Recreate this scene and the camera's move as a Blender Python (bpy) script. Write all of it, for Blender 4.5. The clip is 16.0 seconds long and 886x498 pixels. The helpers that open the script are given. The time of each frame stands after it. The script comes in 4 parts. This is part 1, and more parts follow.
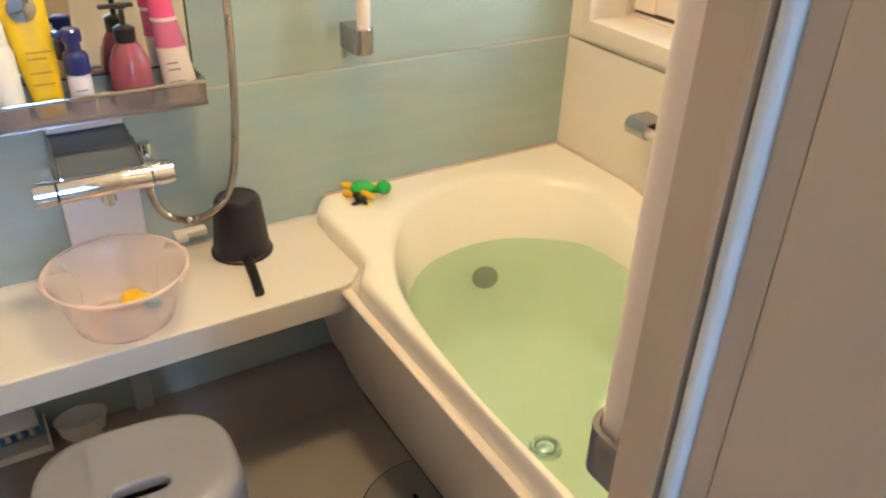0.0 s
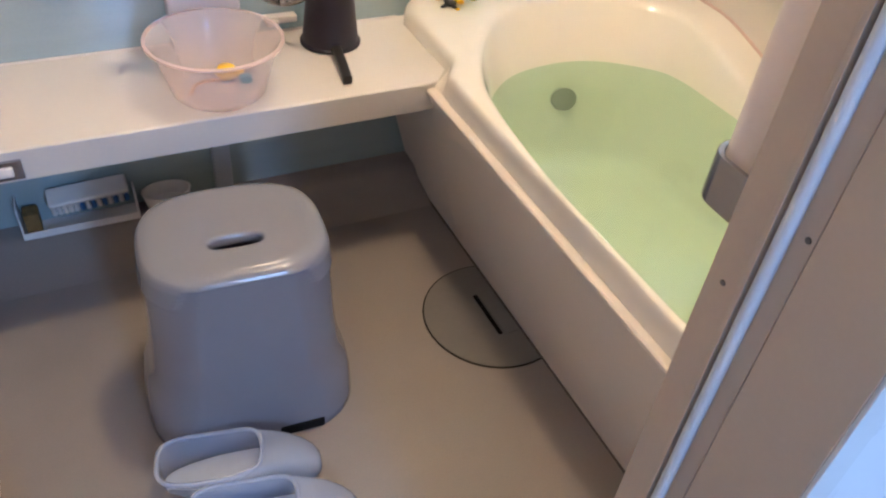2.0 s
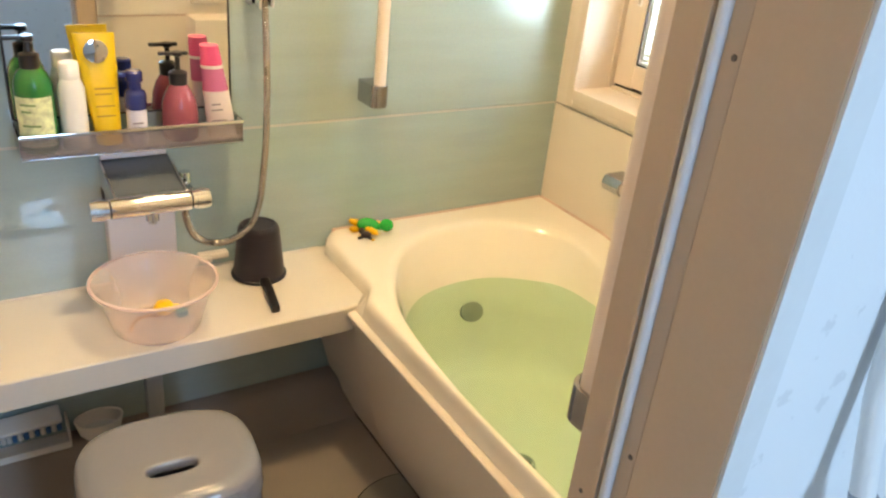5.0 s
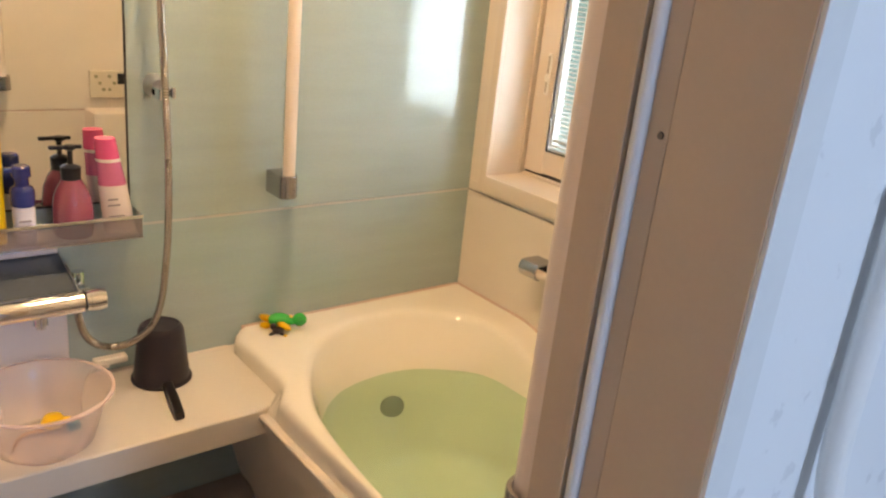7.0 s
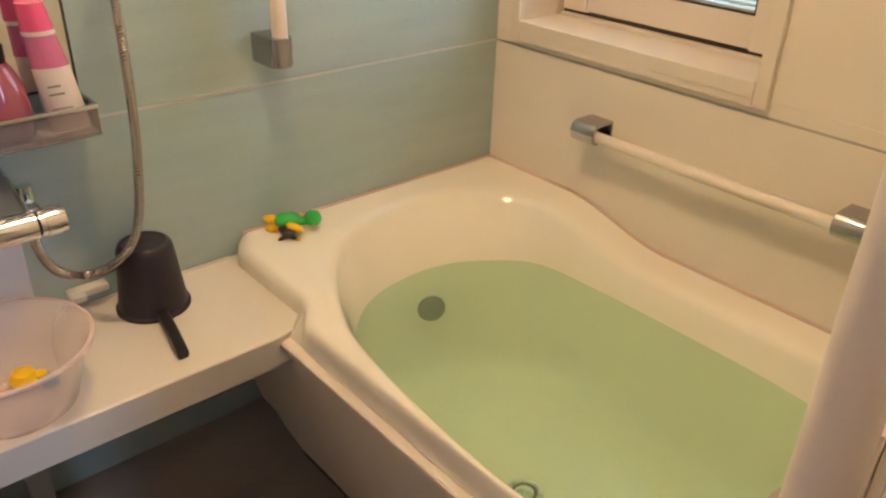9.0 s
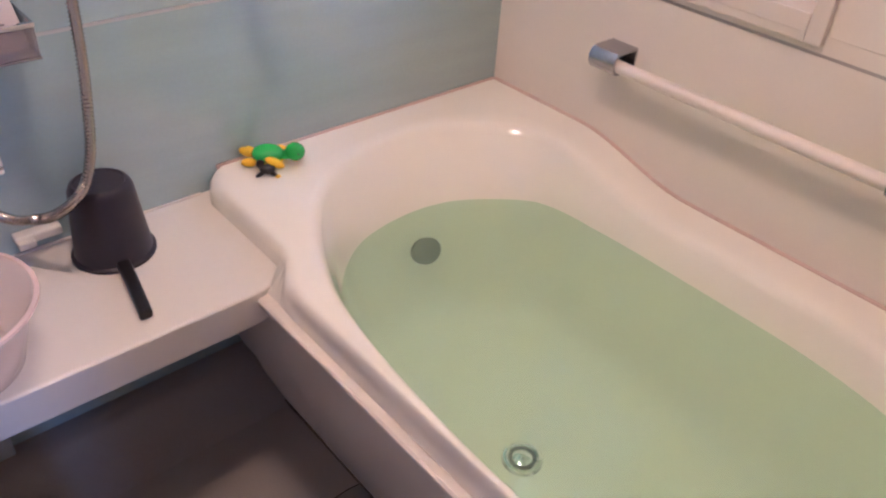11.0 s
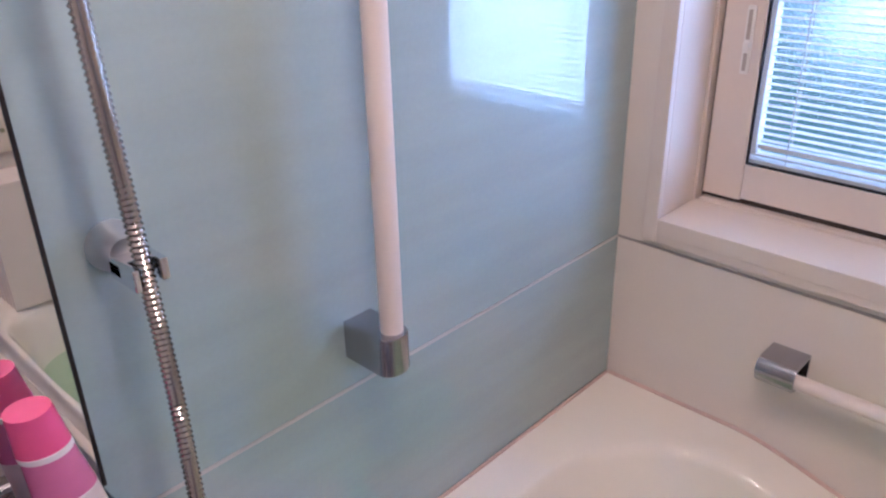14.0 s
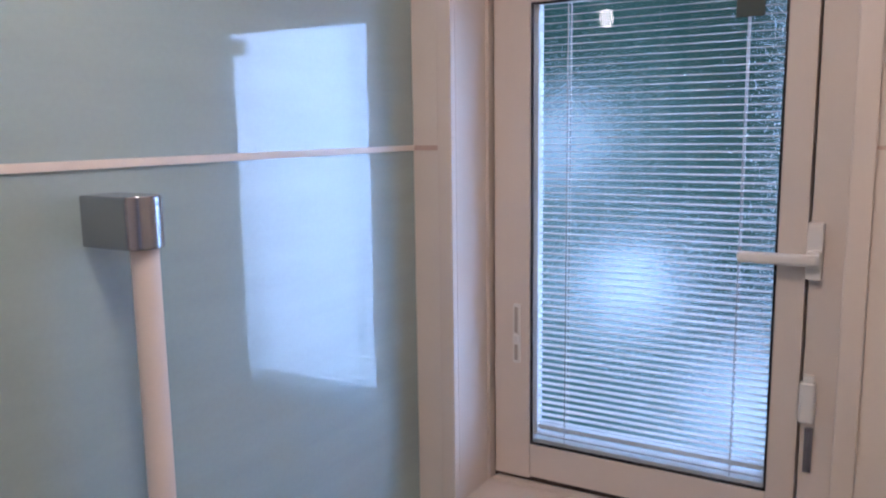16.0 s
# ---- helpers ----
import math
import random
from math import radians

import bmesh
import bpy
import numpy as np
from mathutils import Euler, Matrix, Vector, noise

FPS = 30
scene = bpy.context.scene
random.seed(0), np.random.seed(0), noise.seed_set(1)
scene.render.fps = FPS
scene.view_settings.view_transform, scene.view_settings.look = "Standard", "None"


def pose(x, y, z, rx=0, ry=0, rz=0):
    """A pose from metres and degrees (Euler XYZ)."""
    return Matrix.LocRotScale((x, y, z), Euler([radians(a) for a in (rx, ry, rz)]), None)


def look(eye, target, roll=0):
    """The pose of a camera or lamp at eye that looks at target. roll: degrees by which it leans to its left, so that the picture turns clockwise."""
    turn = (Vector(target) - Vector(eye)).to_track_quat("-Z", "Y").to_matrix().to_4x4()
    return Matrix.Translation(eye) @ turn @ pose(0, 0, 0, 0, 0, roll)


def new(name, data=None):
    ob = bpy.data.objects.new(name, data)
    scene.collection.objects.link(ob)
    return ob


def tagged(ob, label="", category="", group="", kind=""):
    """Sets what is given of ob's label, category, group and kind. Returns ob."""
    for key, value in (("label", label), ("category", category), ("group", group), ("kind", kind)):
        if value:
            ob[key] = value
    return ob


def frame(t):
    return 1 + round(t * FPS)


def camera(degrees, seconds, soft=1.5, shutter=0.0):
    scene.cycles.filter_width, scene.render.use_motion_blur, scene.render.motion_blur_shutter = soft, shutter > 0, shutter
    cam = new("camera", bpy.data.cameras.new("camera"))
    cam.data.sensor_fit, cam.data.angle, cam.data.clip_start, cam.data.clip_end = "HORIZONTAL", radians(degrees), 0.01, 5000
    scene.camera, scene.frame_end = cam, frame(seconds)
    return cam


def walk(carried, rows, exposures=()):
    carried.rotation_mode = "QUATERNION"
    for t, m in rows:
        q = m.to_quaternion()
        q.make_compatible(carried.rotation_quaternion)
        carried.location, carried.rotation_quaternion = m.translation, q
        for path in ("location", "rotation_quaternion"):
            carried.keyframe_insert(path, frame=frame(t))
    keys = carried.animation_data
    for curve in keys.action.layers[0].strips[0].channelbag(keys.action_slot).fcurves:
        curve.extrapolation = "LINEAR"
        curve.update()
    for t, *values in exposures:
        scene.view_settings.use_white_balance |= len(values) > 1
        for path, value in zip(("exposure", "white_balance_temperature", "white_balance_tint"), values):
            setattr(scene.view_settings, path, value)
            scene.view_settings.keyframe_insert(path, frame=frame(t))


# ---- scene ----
cam = camera(58.9, 16.0, 2.3)
PATH = [
    (0, (-0.014, -0.11, 1.314), (0.911, 1.341, 0.294), 2.2),
    (0.5, (-0.041, -0.112, 1.301), (0.725, 1.385, 0.218), 3.8),
    (1, (-0.079, -0.099, 1.278), (0.625, 1.377, 0.127), 4.0),
    (1.5, (-0.119, -0.108, 1.252), (0.572, 1.291, 0.0), 3.0),
    (2, (-0.118, -0.159, 1.23), (0.631, 1.155, -0.078), 6.4),
    (2.5, (-0.138, -0.213, 1.251), (0.495, 1.196, -0.019), 8.0),
    (3, (-0.16, -0.25, 1.252), (0.408, 1.176, -0.03), 4.7),
    (3.5, (-0.169, -0.26, 1.274), (0.592, 1.125, 0.048), 8.6),
    (4, (-0.171, -0.263, 1.288), (0.65, 1.148, 0.132), 6.6),
    (4.5, (-0.175, -0.264, 1.327), (0.82, 1.107, 0.264), 7.1),
    (5, (-0.172, -0.263, 1.366), (0.841, 1.216, 0.48), 6.1),
    (7.5, (-0.114, -0.181, 1.334), (1.134, 1.236, 0.676), 5.9),
    (8, (-0.073, -0.108, 1.3), (1.121, 1.283, 0.501), 5.3),
    (8.5, (-0.042, 0.0, 1.252), (1.121, 1.408, 0.436), 5.7),
    (9, (-0.007, 0.096, 1.227), (1.159, 1.406, 0.266), 1.8),
    (11.5, (0.109, 0.288, 1.21), (1.196, 1.47, 0.018), 3.3),
    (12, (0.118, 0.364, 1.194), (1.193, 1.584, 0.029), 0.1),
    (12.5, (0.164, 0.493, 1.204), (1.348, 1.592, 0.026), 0.8),
    (13, (0.196, 0.634, 1.209), (1.44, 1.652, 0.019), -0.1),
    (13.5, (0.192, 0.691, 1.281), (1.428, 1.846, 0.215), -1.5),
    (14, (0.164, 0.731, 1.373), (1.455, 1.991, 0.51), -1.3),
    (14.5, (0.163, 0.737, 1.427), (1.525, 2.053, 0.784), -2.1),
    (15, (0.172, 0.713, 1.454), (1.743, 1.844, 0.955), -1.5),
    (15.5, (0.183, 0.687, 1.474), (1.887, 1.665, 1.096), -0.6),
    (16, (0.176, 0.692, 1.485), (1.885, 1.685, 1.182), -0.8),
]
EXPOSURES = [(0, 0.05, 7000, 3), (0.9, 0.05, 5900, 8), (3.2, 0.0, 5900, 14), (4.0, 0.1, 6000, 7), (4.5, 0.15, 7200, 3), (5.2, 0.1, 7800, 4), (7.3, -0.35, 8200, 15), (9.2, -0.45, 7300, 11), (11.3, -0.35, 5300, 34), (13.5, -0.33, 5050, 28), (14.2, -0.82, 4950, 30), (15, -1.05, 5050, 22), (16, -1.33, 5050, 24)]
DAY, LAMP, GARDEN = 34.0, 185.0, 2.4
walk(cam, [(t, look(eye, target, roll)) for t, eye, target, roll in PATH], EXPOSURES)


# ---- light ----
W = bpy.data.worlds.new("sky")
scene.world = W
W.use_nodes = True
_bg = W.node_tree.nodes["Background"]
_sky = W.node_tree.nodes.new("ShaderNodeTexSky")
_sky.sky_type, _sky.sun_disc = "NISHITA", False
_sky.sun_elevation, _sky.sun_rotation = radians(40), radians(120)
W.node_tree.links.new(_sky.outputs[0], _bg.inputs[0])
_bg.inputs[1].default_value = 0.08


def area(name, m, sx, sy, watts, colour):
    d = bpy.data.lights.new(name, "AREA")
    d.shape, d.size, d.size_y, d.energy, d.color = "RECTANGLE", sx, sy, watts, colour
    ob = new(name, d)
    ob.matrix_world = m
    return ob


# daylight in the dressing room's window
area("window_light", look((0.24, -1.86, 1.45), (0.05, 0.6, 0.6)), 0.30, 1.1, DAY, (0.36, 0.58, 1.0))
# ceiling light of the dressing room is off; the bathroom's warm wall lamp is on
LAMP_AT = (0.66, 1.33, 1.76)


# ---- materials ----
MATS = {}


def mat(name, col, rough=0.5, metal=0.0, var=0.06, scale=(8, 8, 8), grain=90.0, bump=0.02, coat=0.0, coat_rough=0.06, trans=0.0, spec=0.5,
        ior=1.45, alpha=1.0, coat_ior=1.5):
    """A surface with variation at two scales and fine relief."""
    if name in MATS:
        return MATS[name]
    m = bpy.data.materials.new(name)
    m.use_nodes = True
    nt = m.node_tree
    b = nt.nodes["Principled BSDF"]
    b.inputs["Roughness"].default_value = rough
    b.inputs["Metallic"].default_value = metal
    b.inputs["Coat Weight"].default_value = coat
    b.inputs["Coat Roughness"].default_value = coat_rough
    b.inputs["Coat IOR"].default_value = coat_ior
    b.inputs["Transmission Weight"].default_value = trans
    b.inputs["Specular IOR Level"].default_value = spec
    b.inputs["IOR"].default_value = ior
    b.inputs["Alpha"].default_value = alpha
    tc = nt.nodes.new("ShaderNodeTexCoord")
    mp = nt.nodes.new("ShaderNodeMapping")
    mp.inputs["Scale"].default_value = scale
    nt.links.new(tc.outputs["Object"], mp.inputs["Vector"])
    big = nt.nodes.new("ShaderNodeTexNoise")
    big.inputs["Scale"].default_value = 1.0
    big.inputs["Detail"].default_value = 4.0
    nt.links.new(mp.outputs[0], big.inputs["Vector"])
    fine = nt.nodes.new("ShaderNodeTexNoise")
    fine.inputs["Scale"].default_value = grain
    fine.inputs["Detail"].default_value = 3.0
    nt.links.new(tc.outputs["Object"], fine.inputs["Vector"])
    add = nt.nodes.new("ShaderNodeMath")
    add.operation = "MULTIPLY_ADD"
    add.inputs[1].default_value = 0.7
    nt.links.new(big.outputs[0], add.inputs[0])
    half = nt.nodes.new("ShaderNodeMath")
    half.operation = "MULTIPLY"
    half.inputs[1].default_value = 0.3
    nt.links.new(fine.outputs[0], half.inputs[0])
    nt.links.new(half.outputs[0], add.inputs[2])
    ramp = nt.nodes.new("ShaderNodeValToRGB")
    ramp.color_ramp.elements[0].position, ramp.color_ramp.elements[1].position = 0.3, 0.7
    lo = [max(0.0, c * (1 - var)) for c in col]
    hi = [min(1.0, c * (1 + var)) for c in col]
    ramp.color_ramp.elements[0].color = (*lo, 1)
    ramp.color_ramp.elements[1].color = (*hi, 1)
    nt.links.new(add.outputs[0], ramp.inputs[0])
    nt.links.new(ramp.outputs[0], b.inputs["Base Color"])
    rr = nt.nodes.new("ShaderNodeMapRange")
    rr.inputs["To Min"].default_value = max(0.0, rough * 0.94)
    rr.inputs["To Max"].default_value = min(1.0, rough * 1.08)
    nt.links.new(big.outputs[0], rr.inputs["Value"])
    nt.links.new(rr.outputs[0], b.inputs["Roughness"])
    if bump:
        bp = nt.nodes.new("ShaderNodeBump")
        bp.inputs["Strength"].default_value = bump
        bp.inputs["Distance"].default_value = 0.002
        nt.links.new(fine.outputs[0], bp.inputs["Height"])
        nt.links.new(bp.outputs[0], b.inputs["Normal"])
    MATS[name] = m
    return m


def glow(name, col, strength):
    m = bpy.data.materials.new(name)
    m.use_nodes = True
    b = m.node_tree.nodes["Principled BSDF"]
    b.inputs["Base Color"].default_value = (*col, 1)
    b.inputs["Emission Color"].default_value = (*col, 1)
    b.inputs["Emission Strength"].default_value = strength
    return m


def clear(name, tint, gloss=0.06, milky=0.0, milk_col=(1, 1, 1), rough=0.02, ior=1.33, ripple=0.0):
    """A see-through sheet: tinted, with a glossy face by Fresnel and a milky share."""
    m = bpy.data.materials.new(name)
    m.use_nodes = True
    nt = m.node_tree
    out = nt.nodes["Material Output"]
    nt.nodes.remove(nt.nodes["Principled BSDF"])
    tr = nt.nodes.new("ShaderNodeBsdfTransparent")
    tr.inputs[0].default_value = (*tint, 1)
    df = nt.nodes.new("ShaderNodeBsdfDiffuse")
    df.inputs[0].default_value = (*milk_col, 1)
    gl = nt.nodes.new("ShaderNodeBsdfGlossy")
    gl.inputs["Roughness"].default_value = rough
    m1, m2 = nt.nodes.new("ShaderNodeMixShader"), nt.nodes.new("ShaderNodeMixShader")
    m1.inputs[0].default_value = milky
    fr = nt.nodes.new("ShaderNodeLayerWeight")
    fr.inputs[0].default_value = 0.5
    pw_ = nt.nodes.new("ShaderNodeMath")
    pw_.operation = "POWER"
    pw_.inputs[1].default_value = 4.0
    ma_ = nt.nodes.new("ShaderNodeMath")
    ma_.operation = "MULTIPLY_ADD"
    ma_.inputs[1].default_value = 0.75
    ma_.inputs[2].default_value = ((ior - 1) / (ior + 1)) ** 2
    nt.links.new(fr.outputs["Facing"], pw_.inputs[0])
    nt.links.new(pw_.outputs[0], ma_.inputs[0])
    nt.links.new(tr.outputs[0], m1.inputs[1])
    nt.links.new(df.outputs[0], m1.inputs[2])
    nt.links.new(ma_.outputs[0], m2.inputs[0])
    nt.links.new(m1.outputs[0], m2.inputs[1])
    nt.links.new(gl.outputs[0], m2.inputs[2])
    nt.links.new(m2.outputs[0], out.inputs[0])
    if ripple:
        tc = nt.nodes.new("ShaderNodeTexCoord")
        nz = nt.nodes.new("ShaderNodeTexNoise")
        nz.inputs["Scale"].default_value = 14
        bp = nt.nodes.new("ShaderNodeBump")
        bp.inputs["Strength"].default_value = ripple
        bp.inputs["Distance"].default_value = 0.01
        nt.links.new(tc.outputs["Object"], nz.inputs["Vector"])
        nt.links.new(nz.outputs[0], bp.inputs["Height"])
        nt.links.new(bp.outputs[0], gl.inputs["Normal"])
        nt.links.new(bp.outputs[0], fr.inputs["Normal"])
    return m


AQUA = mat("aqua_panel", (0.345, 0.447, 0.452), 0.20, var=0.06, scale=(3.5, 3.5, 26), grain=140, bump=0.003, coat=1.0, coat_rough=0.022, spec=0.4, coat_ior=1.8)
CREAM = mat("cream_panel", (0.78, 0.71, 0.64), 0.34, var=0.03, scale=(3, 3, 9), grain=160, bump=0.02)
SEAM = mat("seam_sealant", (0.62, 0.46, 0.40), 0.5, var=0.06)
FRAMEM = mat("frame_resin", (0.74, 0.66, 0.59), 0.38, var=0.025, scale=(4, 4, 4), grain=120)
JAMB = mat("jamb_aluminium_beige", (0.56, 0.435, 0.32), 0.42, var=0.04, scale=(3, 3, 1), grain=200)
GASKET = mat("gasket_rubber", (0.72, 0.74, 0.78), 0.45, var=0.04)
FLOORM = mat("floor_resin", (0.295, 0.256, 0.226), 0.42, var=0.09, scale=(4, 4, 4), grain=240, bump=0.08)
TUBM = mat("tub_acrylic", (0.89, 0.84, 0.75), 0.07, var=0.015, scale=(3, 3, 3), grain=50, bump=0.0, coat=0.5)
APRON = mat("apron_resin", (0.80, 0.72, 0.64), 0.3, var=0.03, scale=(3, 3, 3))
COUNTERM = mat("counter_resin", (0.74, 0.69, 0.625), 0.22, var=0.03, scale=(4, 4, 4), grain=120, bump=0.015)
CHROME = mat("chrome", (0.76, 0.79, 0.83), 0.05, 1.0, var=0.03, bump=0.0)
SATIN = mat("satin_chrome", (0.42, 0.42, 0.45), 0.2, 1.0, var=0.05, bump=0.0)
HOSEM = mat("hose_metal", (0.42, 0.39, 0.36), 0.22, 1.0, var=0.08, bump=0.0)
RAILM = mat("rail_resin", (0.80, 0.71, 0.65), 0.32, var=0.03, grain=200)
WHITE = mat("white_plastic", (0.82, 0.80, 0.77), 0.32, var=0.03)
DARKTOP = mat("smoked_top", (0.20, 0.23, 0.26), 0.10, 0.5, var=0.1, bump=0.0)
BLACK = mat("black_plastic", (0.015, 0.014, 0.016), 0.3, var=0.2)
PURPLE = mat("purple_black_plastic", (0.020, 0.015, 0.026), 0.42, var=0.15, scale=(20, 20, 20), coat=0.06)
STOOLM = mat("stool_grey", (0.225, 0.225, 0.245), 0.22, var=0.025, scale=(6, 6, 6), grain=150, bump=0.01, coat=0.4, coat_rough=0.04)
LINE = mat("dark_gap", (0.012, 0.011, 0.010), 0.9, var=0.2, spec=0.1)
COVER = mat("drain_cover", (0.19, 0.178, 0.16), 0.36, var=0.06, scale=(9, 9, 9), bump=0.05)
MIRROR = mat("mirror_silver", (0.86, 0.87, 0.86), 0.015, 1.0, var=0.01, bump=0.0)

# ---- mesh helpers ----


def part(name, bm, material, parent=None, label="", smooth=True, sharp=40):
    """Links a bmesh as one mesh object, under a thing or a part when given."""
    me = bpy.data.meshes.new(name)
    bmesh.ops.recalc_face_normals(bm, faces=bm.faces)
    bm.to_mesh(me)
    bm.free()
    if smooth:
        me.shade_smooth()
        me.set_sharp_from_angle(angle=radians(sharp))
    me.materials.append(material)
    ob = new(name, me)
    areas = sorted(p.area for p in me.polygons)
    if smooth and len(areas) < 500 and areas[-1] > 20 * areas[len(areas) // 2]:
        # broad flat faces stay flat beside their bevels
        ob.modifiers.new("flat_faces", "WEIGHTED_NORMAL").keep_sharp = True
    if parent is not None:
        ob.parent = parent
        ob.matrix_parent_inverse = parent.matrix_basis.inverted()
    if label:
        tagged(ob, label)
    return ob


def thing(name, label, category, at=(0, 0, 0), group="", kind="", turn=0.0):
    """An Empty at a thing's base."""
    e = new(name)
    e.empty_display_size = 0.03
    e.matrix_basis = pose(*at, 0, 0, turn)
    return tagged(e, label, category, group, kind)


def box(x0, x1, y0, y1, z0, z1, bevel=0.0, seg=2):
    b = bmesh.new()
    vs = [b.verts.new((x, y, z)) for x in (x0, x1) for y in (y0, y1) for z in (z0, z1)]
    for f in ((0, 1, 3, 2), (4, 6, 7, 5), (0, 4, 5, 1), (2, 3, 7, 6), (0, 2, 6, 4), (1, 5, 7, 3)):
        b.faces.new([vs[i] for i in f])
    if bevel:
        bmesh.ops.bevel(b, geom=list(b.edges), offset=bevel, segments=seg, affect="EDGES", profile=0.6)
    return b


def merge(*bms):
    me = bpy.data.meshes.new("tmp")
    out = bmesh.new()
    for b in bms:
        b.to_mesh(me)
        out.from_mesh(me)
        b.free()
        me.clear_geometry()
    bpy.data.meshes.remove(me)
    return out


def moved(b, m):
    bmesh.ops.transform(b, matrix=m, verts=b.verts)
    return b


def loft(rings, close=True, cap0=True, cap1=True):
    """A skin over rings of equal length."""
    b = bmesh.new()
    vr = [[b.verts.new(p) for p in r] for r in rings]
    n = len(rings[0])
    for a, c in zip(vr, vr[1:]):
        for i in range(n if close else n - 1):
            j = (i + 1) % n
            b.faces.new((a[i], a[j], c[j], c[i]))
    if cap0:
        b.faces.new(vr[0][::-1])
    if cap1:
        b.faces.new(vr[-1])
    return b


def lathe(profile, n=32, at=(0, 0, 0), cap0=True, cap1=True, sx=1.0, sy=1.0):
    """profile: (radius, z) from bottom to top."""
    rings = [[(at[0] + sx * r * math.cos(6.28318531 * i / n), at[1] + sy * r * math.sin(6.28318531 * i / n), at[2] + z) for i in range(n)]
             for r, z in profile]
    return loft(rings, True, cap0, cap1)


def rod(p, q, r, n=16, r2=None):
    p, q = Vector(p), Vector(q)
    d = q - p
    turn = d.to_track_quat("Z", "Y").to_matrix().to_4x4()
    b = lathe([(r, 0), (r2 if r2 is not None else r, d.length)], n)
    return moved(b, Matrix.Translation(p) @ turn)


def spline(points, n):
    """Catmull-Rom through the points, evenly sampled."""
    P = [Vector(p) for p in points]
    P = [P[0] * 2 - P[1]] + P + [P[-1] * 2 - P[-2]]
    out = []
    segs = len(P) - 3
    for k in range(n + 1):
        u = k / n * segs
        i = min(int(u), segs - 1)
        t = u - i
        a, b, c, d = P[i:i + 4]
        out.append(0.5 * ((2 * b) + (c - a) * t + (2 * a - 5 * b + 4 * c - d) * t * t + (3 * b - a - 3 * c + d) * t ** 3))
    return out


def tube(points, radius, n=120, sides=10, rib=None):
    """A round tube along a curve; rib: (pitch, depth) of its rings."""
    pts = spline(points, n)
    if rib:
        # walk the curve in even steps, half a rib each
        out, left = [pts[0]], 0.0
        for a, c in zip(pts, pts[1:]):
            d = (c - a).length
            while left + d >= rib[0] / 2:
                k = (rib[0] / 2 - left) / d
                a = a + (c - a) * k
                d = (c - a).length
                out.append(a)
                left = 0.0
            left += d
        pts = out
    rings = []
    up = Vector((0, 0, 1))
    length = 0.0
    prev = None
    side = Vector((1, 0.1, 0)).normalized()
    for i, p in enumerate(pts):
        a, c = pts[max(i - 1, 0)], pts[min(i + 1, len(pts) - 1)]
        t = (c - a).normalized()
        side = (side - t * side.dot(t)).normalized()
        up = t.cross(side)
        r = radius
        if rib:
            r += rib[1] * (1 if i % 2 else -1)
        rings.append([p + r * (math.cos(6.28318531 * k / sides) * side + math.sin(6.28318531 * k / sides) * up) for k in range(sides)])
    return loft(rings)


def smooth01(a, b, v):
    t = min(1.0, max(0.0, (v - a) / (b - a)))
    return t * t * (3 - 2 * t)


def bezier_loop(anchors, per=16):
    """Closed curve from anchors (x, y, tangent x, tangent y)."""
    out = []
    k = len(anchors)
    for i in range(k):
        x0, y0, u0, v0 = anchors[i]
        x1, y1, u1, v1 = anchors[(i + 1) % k]
        for s in range(per):
            t = s / per
            a, b, c, d = (1 - t) ** 3, 3 * t * (1 - t) ** 2, 3 * t * t * (1 - t), t ** 3
            out.append((a * x0 + b * (x0 + u0) + c * (x1 - u1) + d * x1, a * y0 + b * (y0 + v0) + c * (y1 - v1) + d * y1))
    return out


# ---- the room ----
XW, XE, YS, YN, TOP = -0.385, 1.30, 0.125, 1.40, 2.08
DX0, DX1 = -0.25, 0.25          # the doorway
SEAM_LO, SEAM_HI = 0.780, 1.454

floor = tagged(part("floor", box(XW, XE, YS, YN, -0.05, 0.0), FLOORM), "grey-brown resin shower floor with fine grain", "floor", kind="structure")
part("upstand", loft([[(x, 1.24, 0.0005), (x, 1.30, 0.014), (x, 1.345, 0.050), (x, 1.362, 0.064), (x, YN, 0.066), (x, YN, 0.0)] for x in (XW, 0.64)]), FLOORM, floor)
ceiling = tagged(part("ceiling", box(XW - 0.1, XE + 0.3, YS - 0.1, YN + 0.1, TOP, TOP + 0.06), CREAM), "plain off-white bathroom ceiling", "ceiling", kind="structure")


def wall(name, label, mat_, pieces):
    e = thing(name, label, "wall", kind="structure")
    for b in pieces:
        part("panel", b, mat_, e)
    return e


G = 0.0025
wn = wall("wall_north", "glossy pale aqua bathroom wall panels with faint horizontal streaks", AQUA, [
    box(XW - 0.05, XE + 0.05, YN, YN + 0.06, 0.0, SEAM_LO - G, 0.001), box(XW - 0.05, XE + 0.05, YN, YN + 0.06, SEAM_LO + G, SEAM_HI - G, 0.001), box(XW - 0.05, XE + 0.05, YN, YN + 0.06, SEAM_HI + G, TOP, 0.001)])
part("seam_strip", box(XW, XE, YN - 0.0006, YN + 0.04, SEAM_LO - G, SEAM_LO + G), mat("seam_pale", (0.46, 0.465, 0.45), 0.5, var=0.05), wn)
part("seam_strip", box(XW, XE, YN - 0.004, YN + 0.04, SEAM_HI - 0.0045, SEAM_HI + 0.0045, 0.001), CREAM, wn)
WY0, WY1, WZ0, WZ1 = 0.745, 1.318, 0.84, 1.80
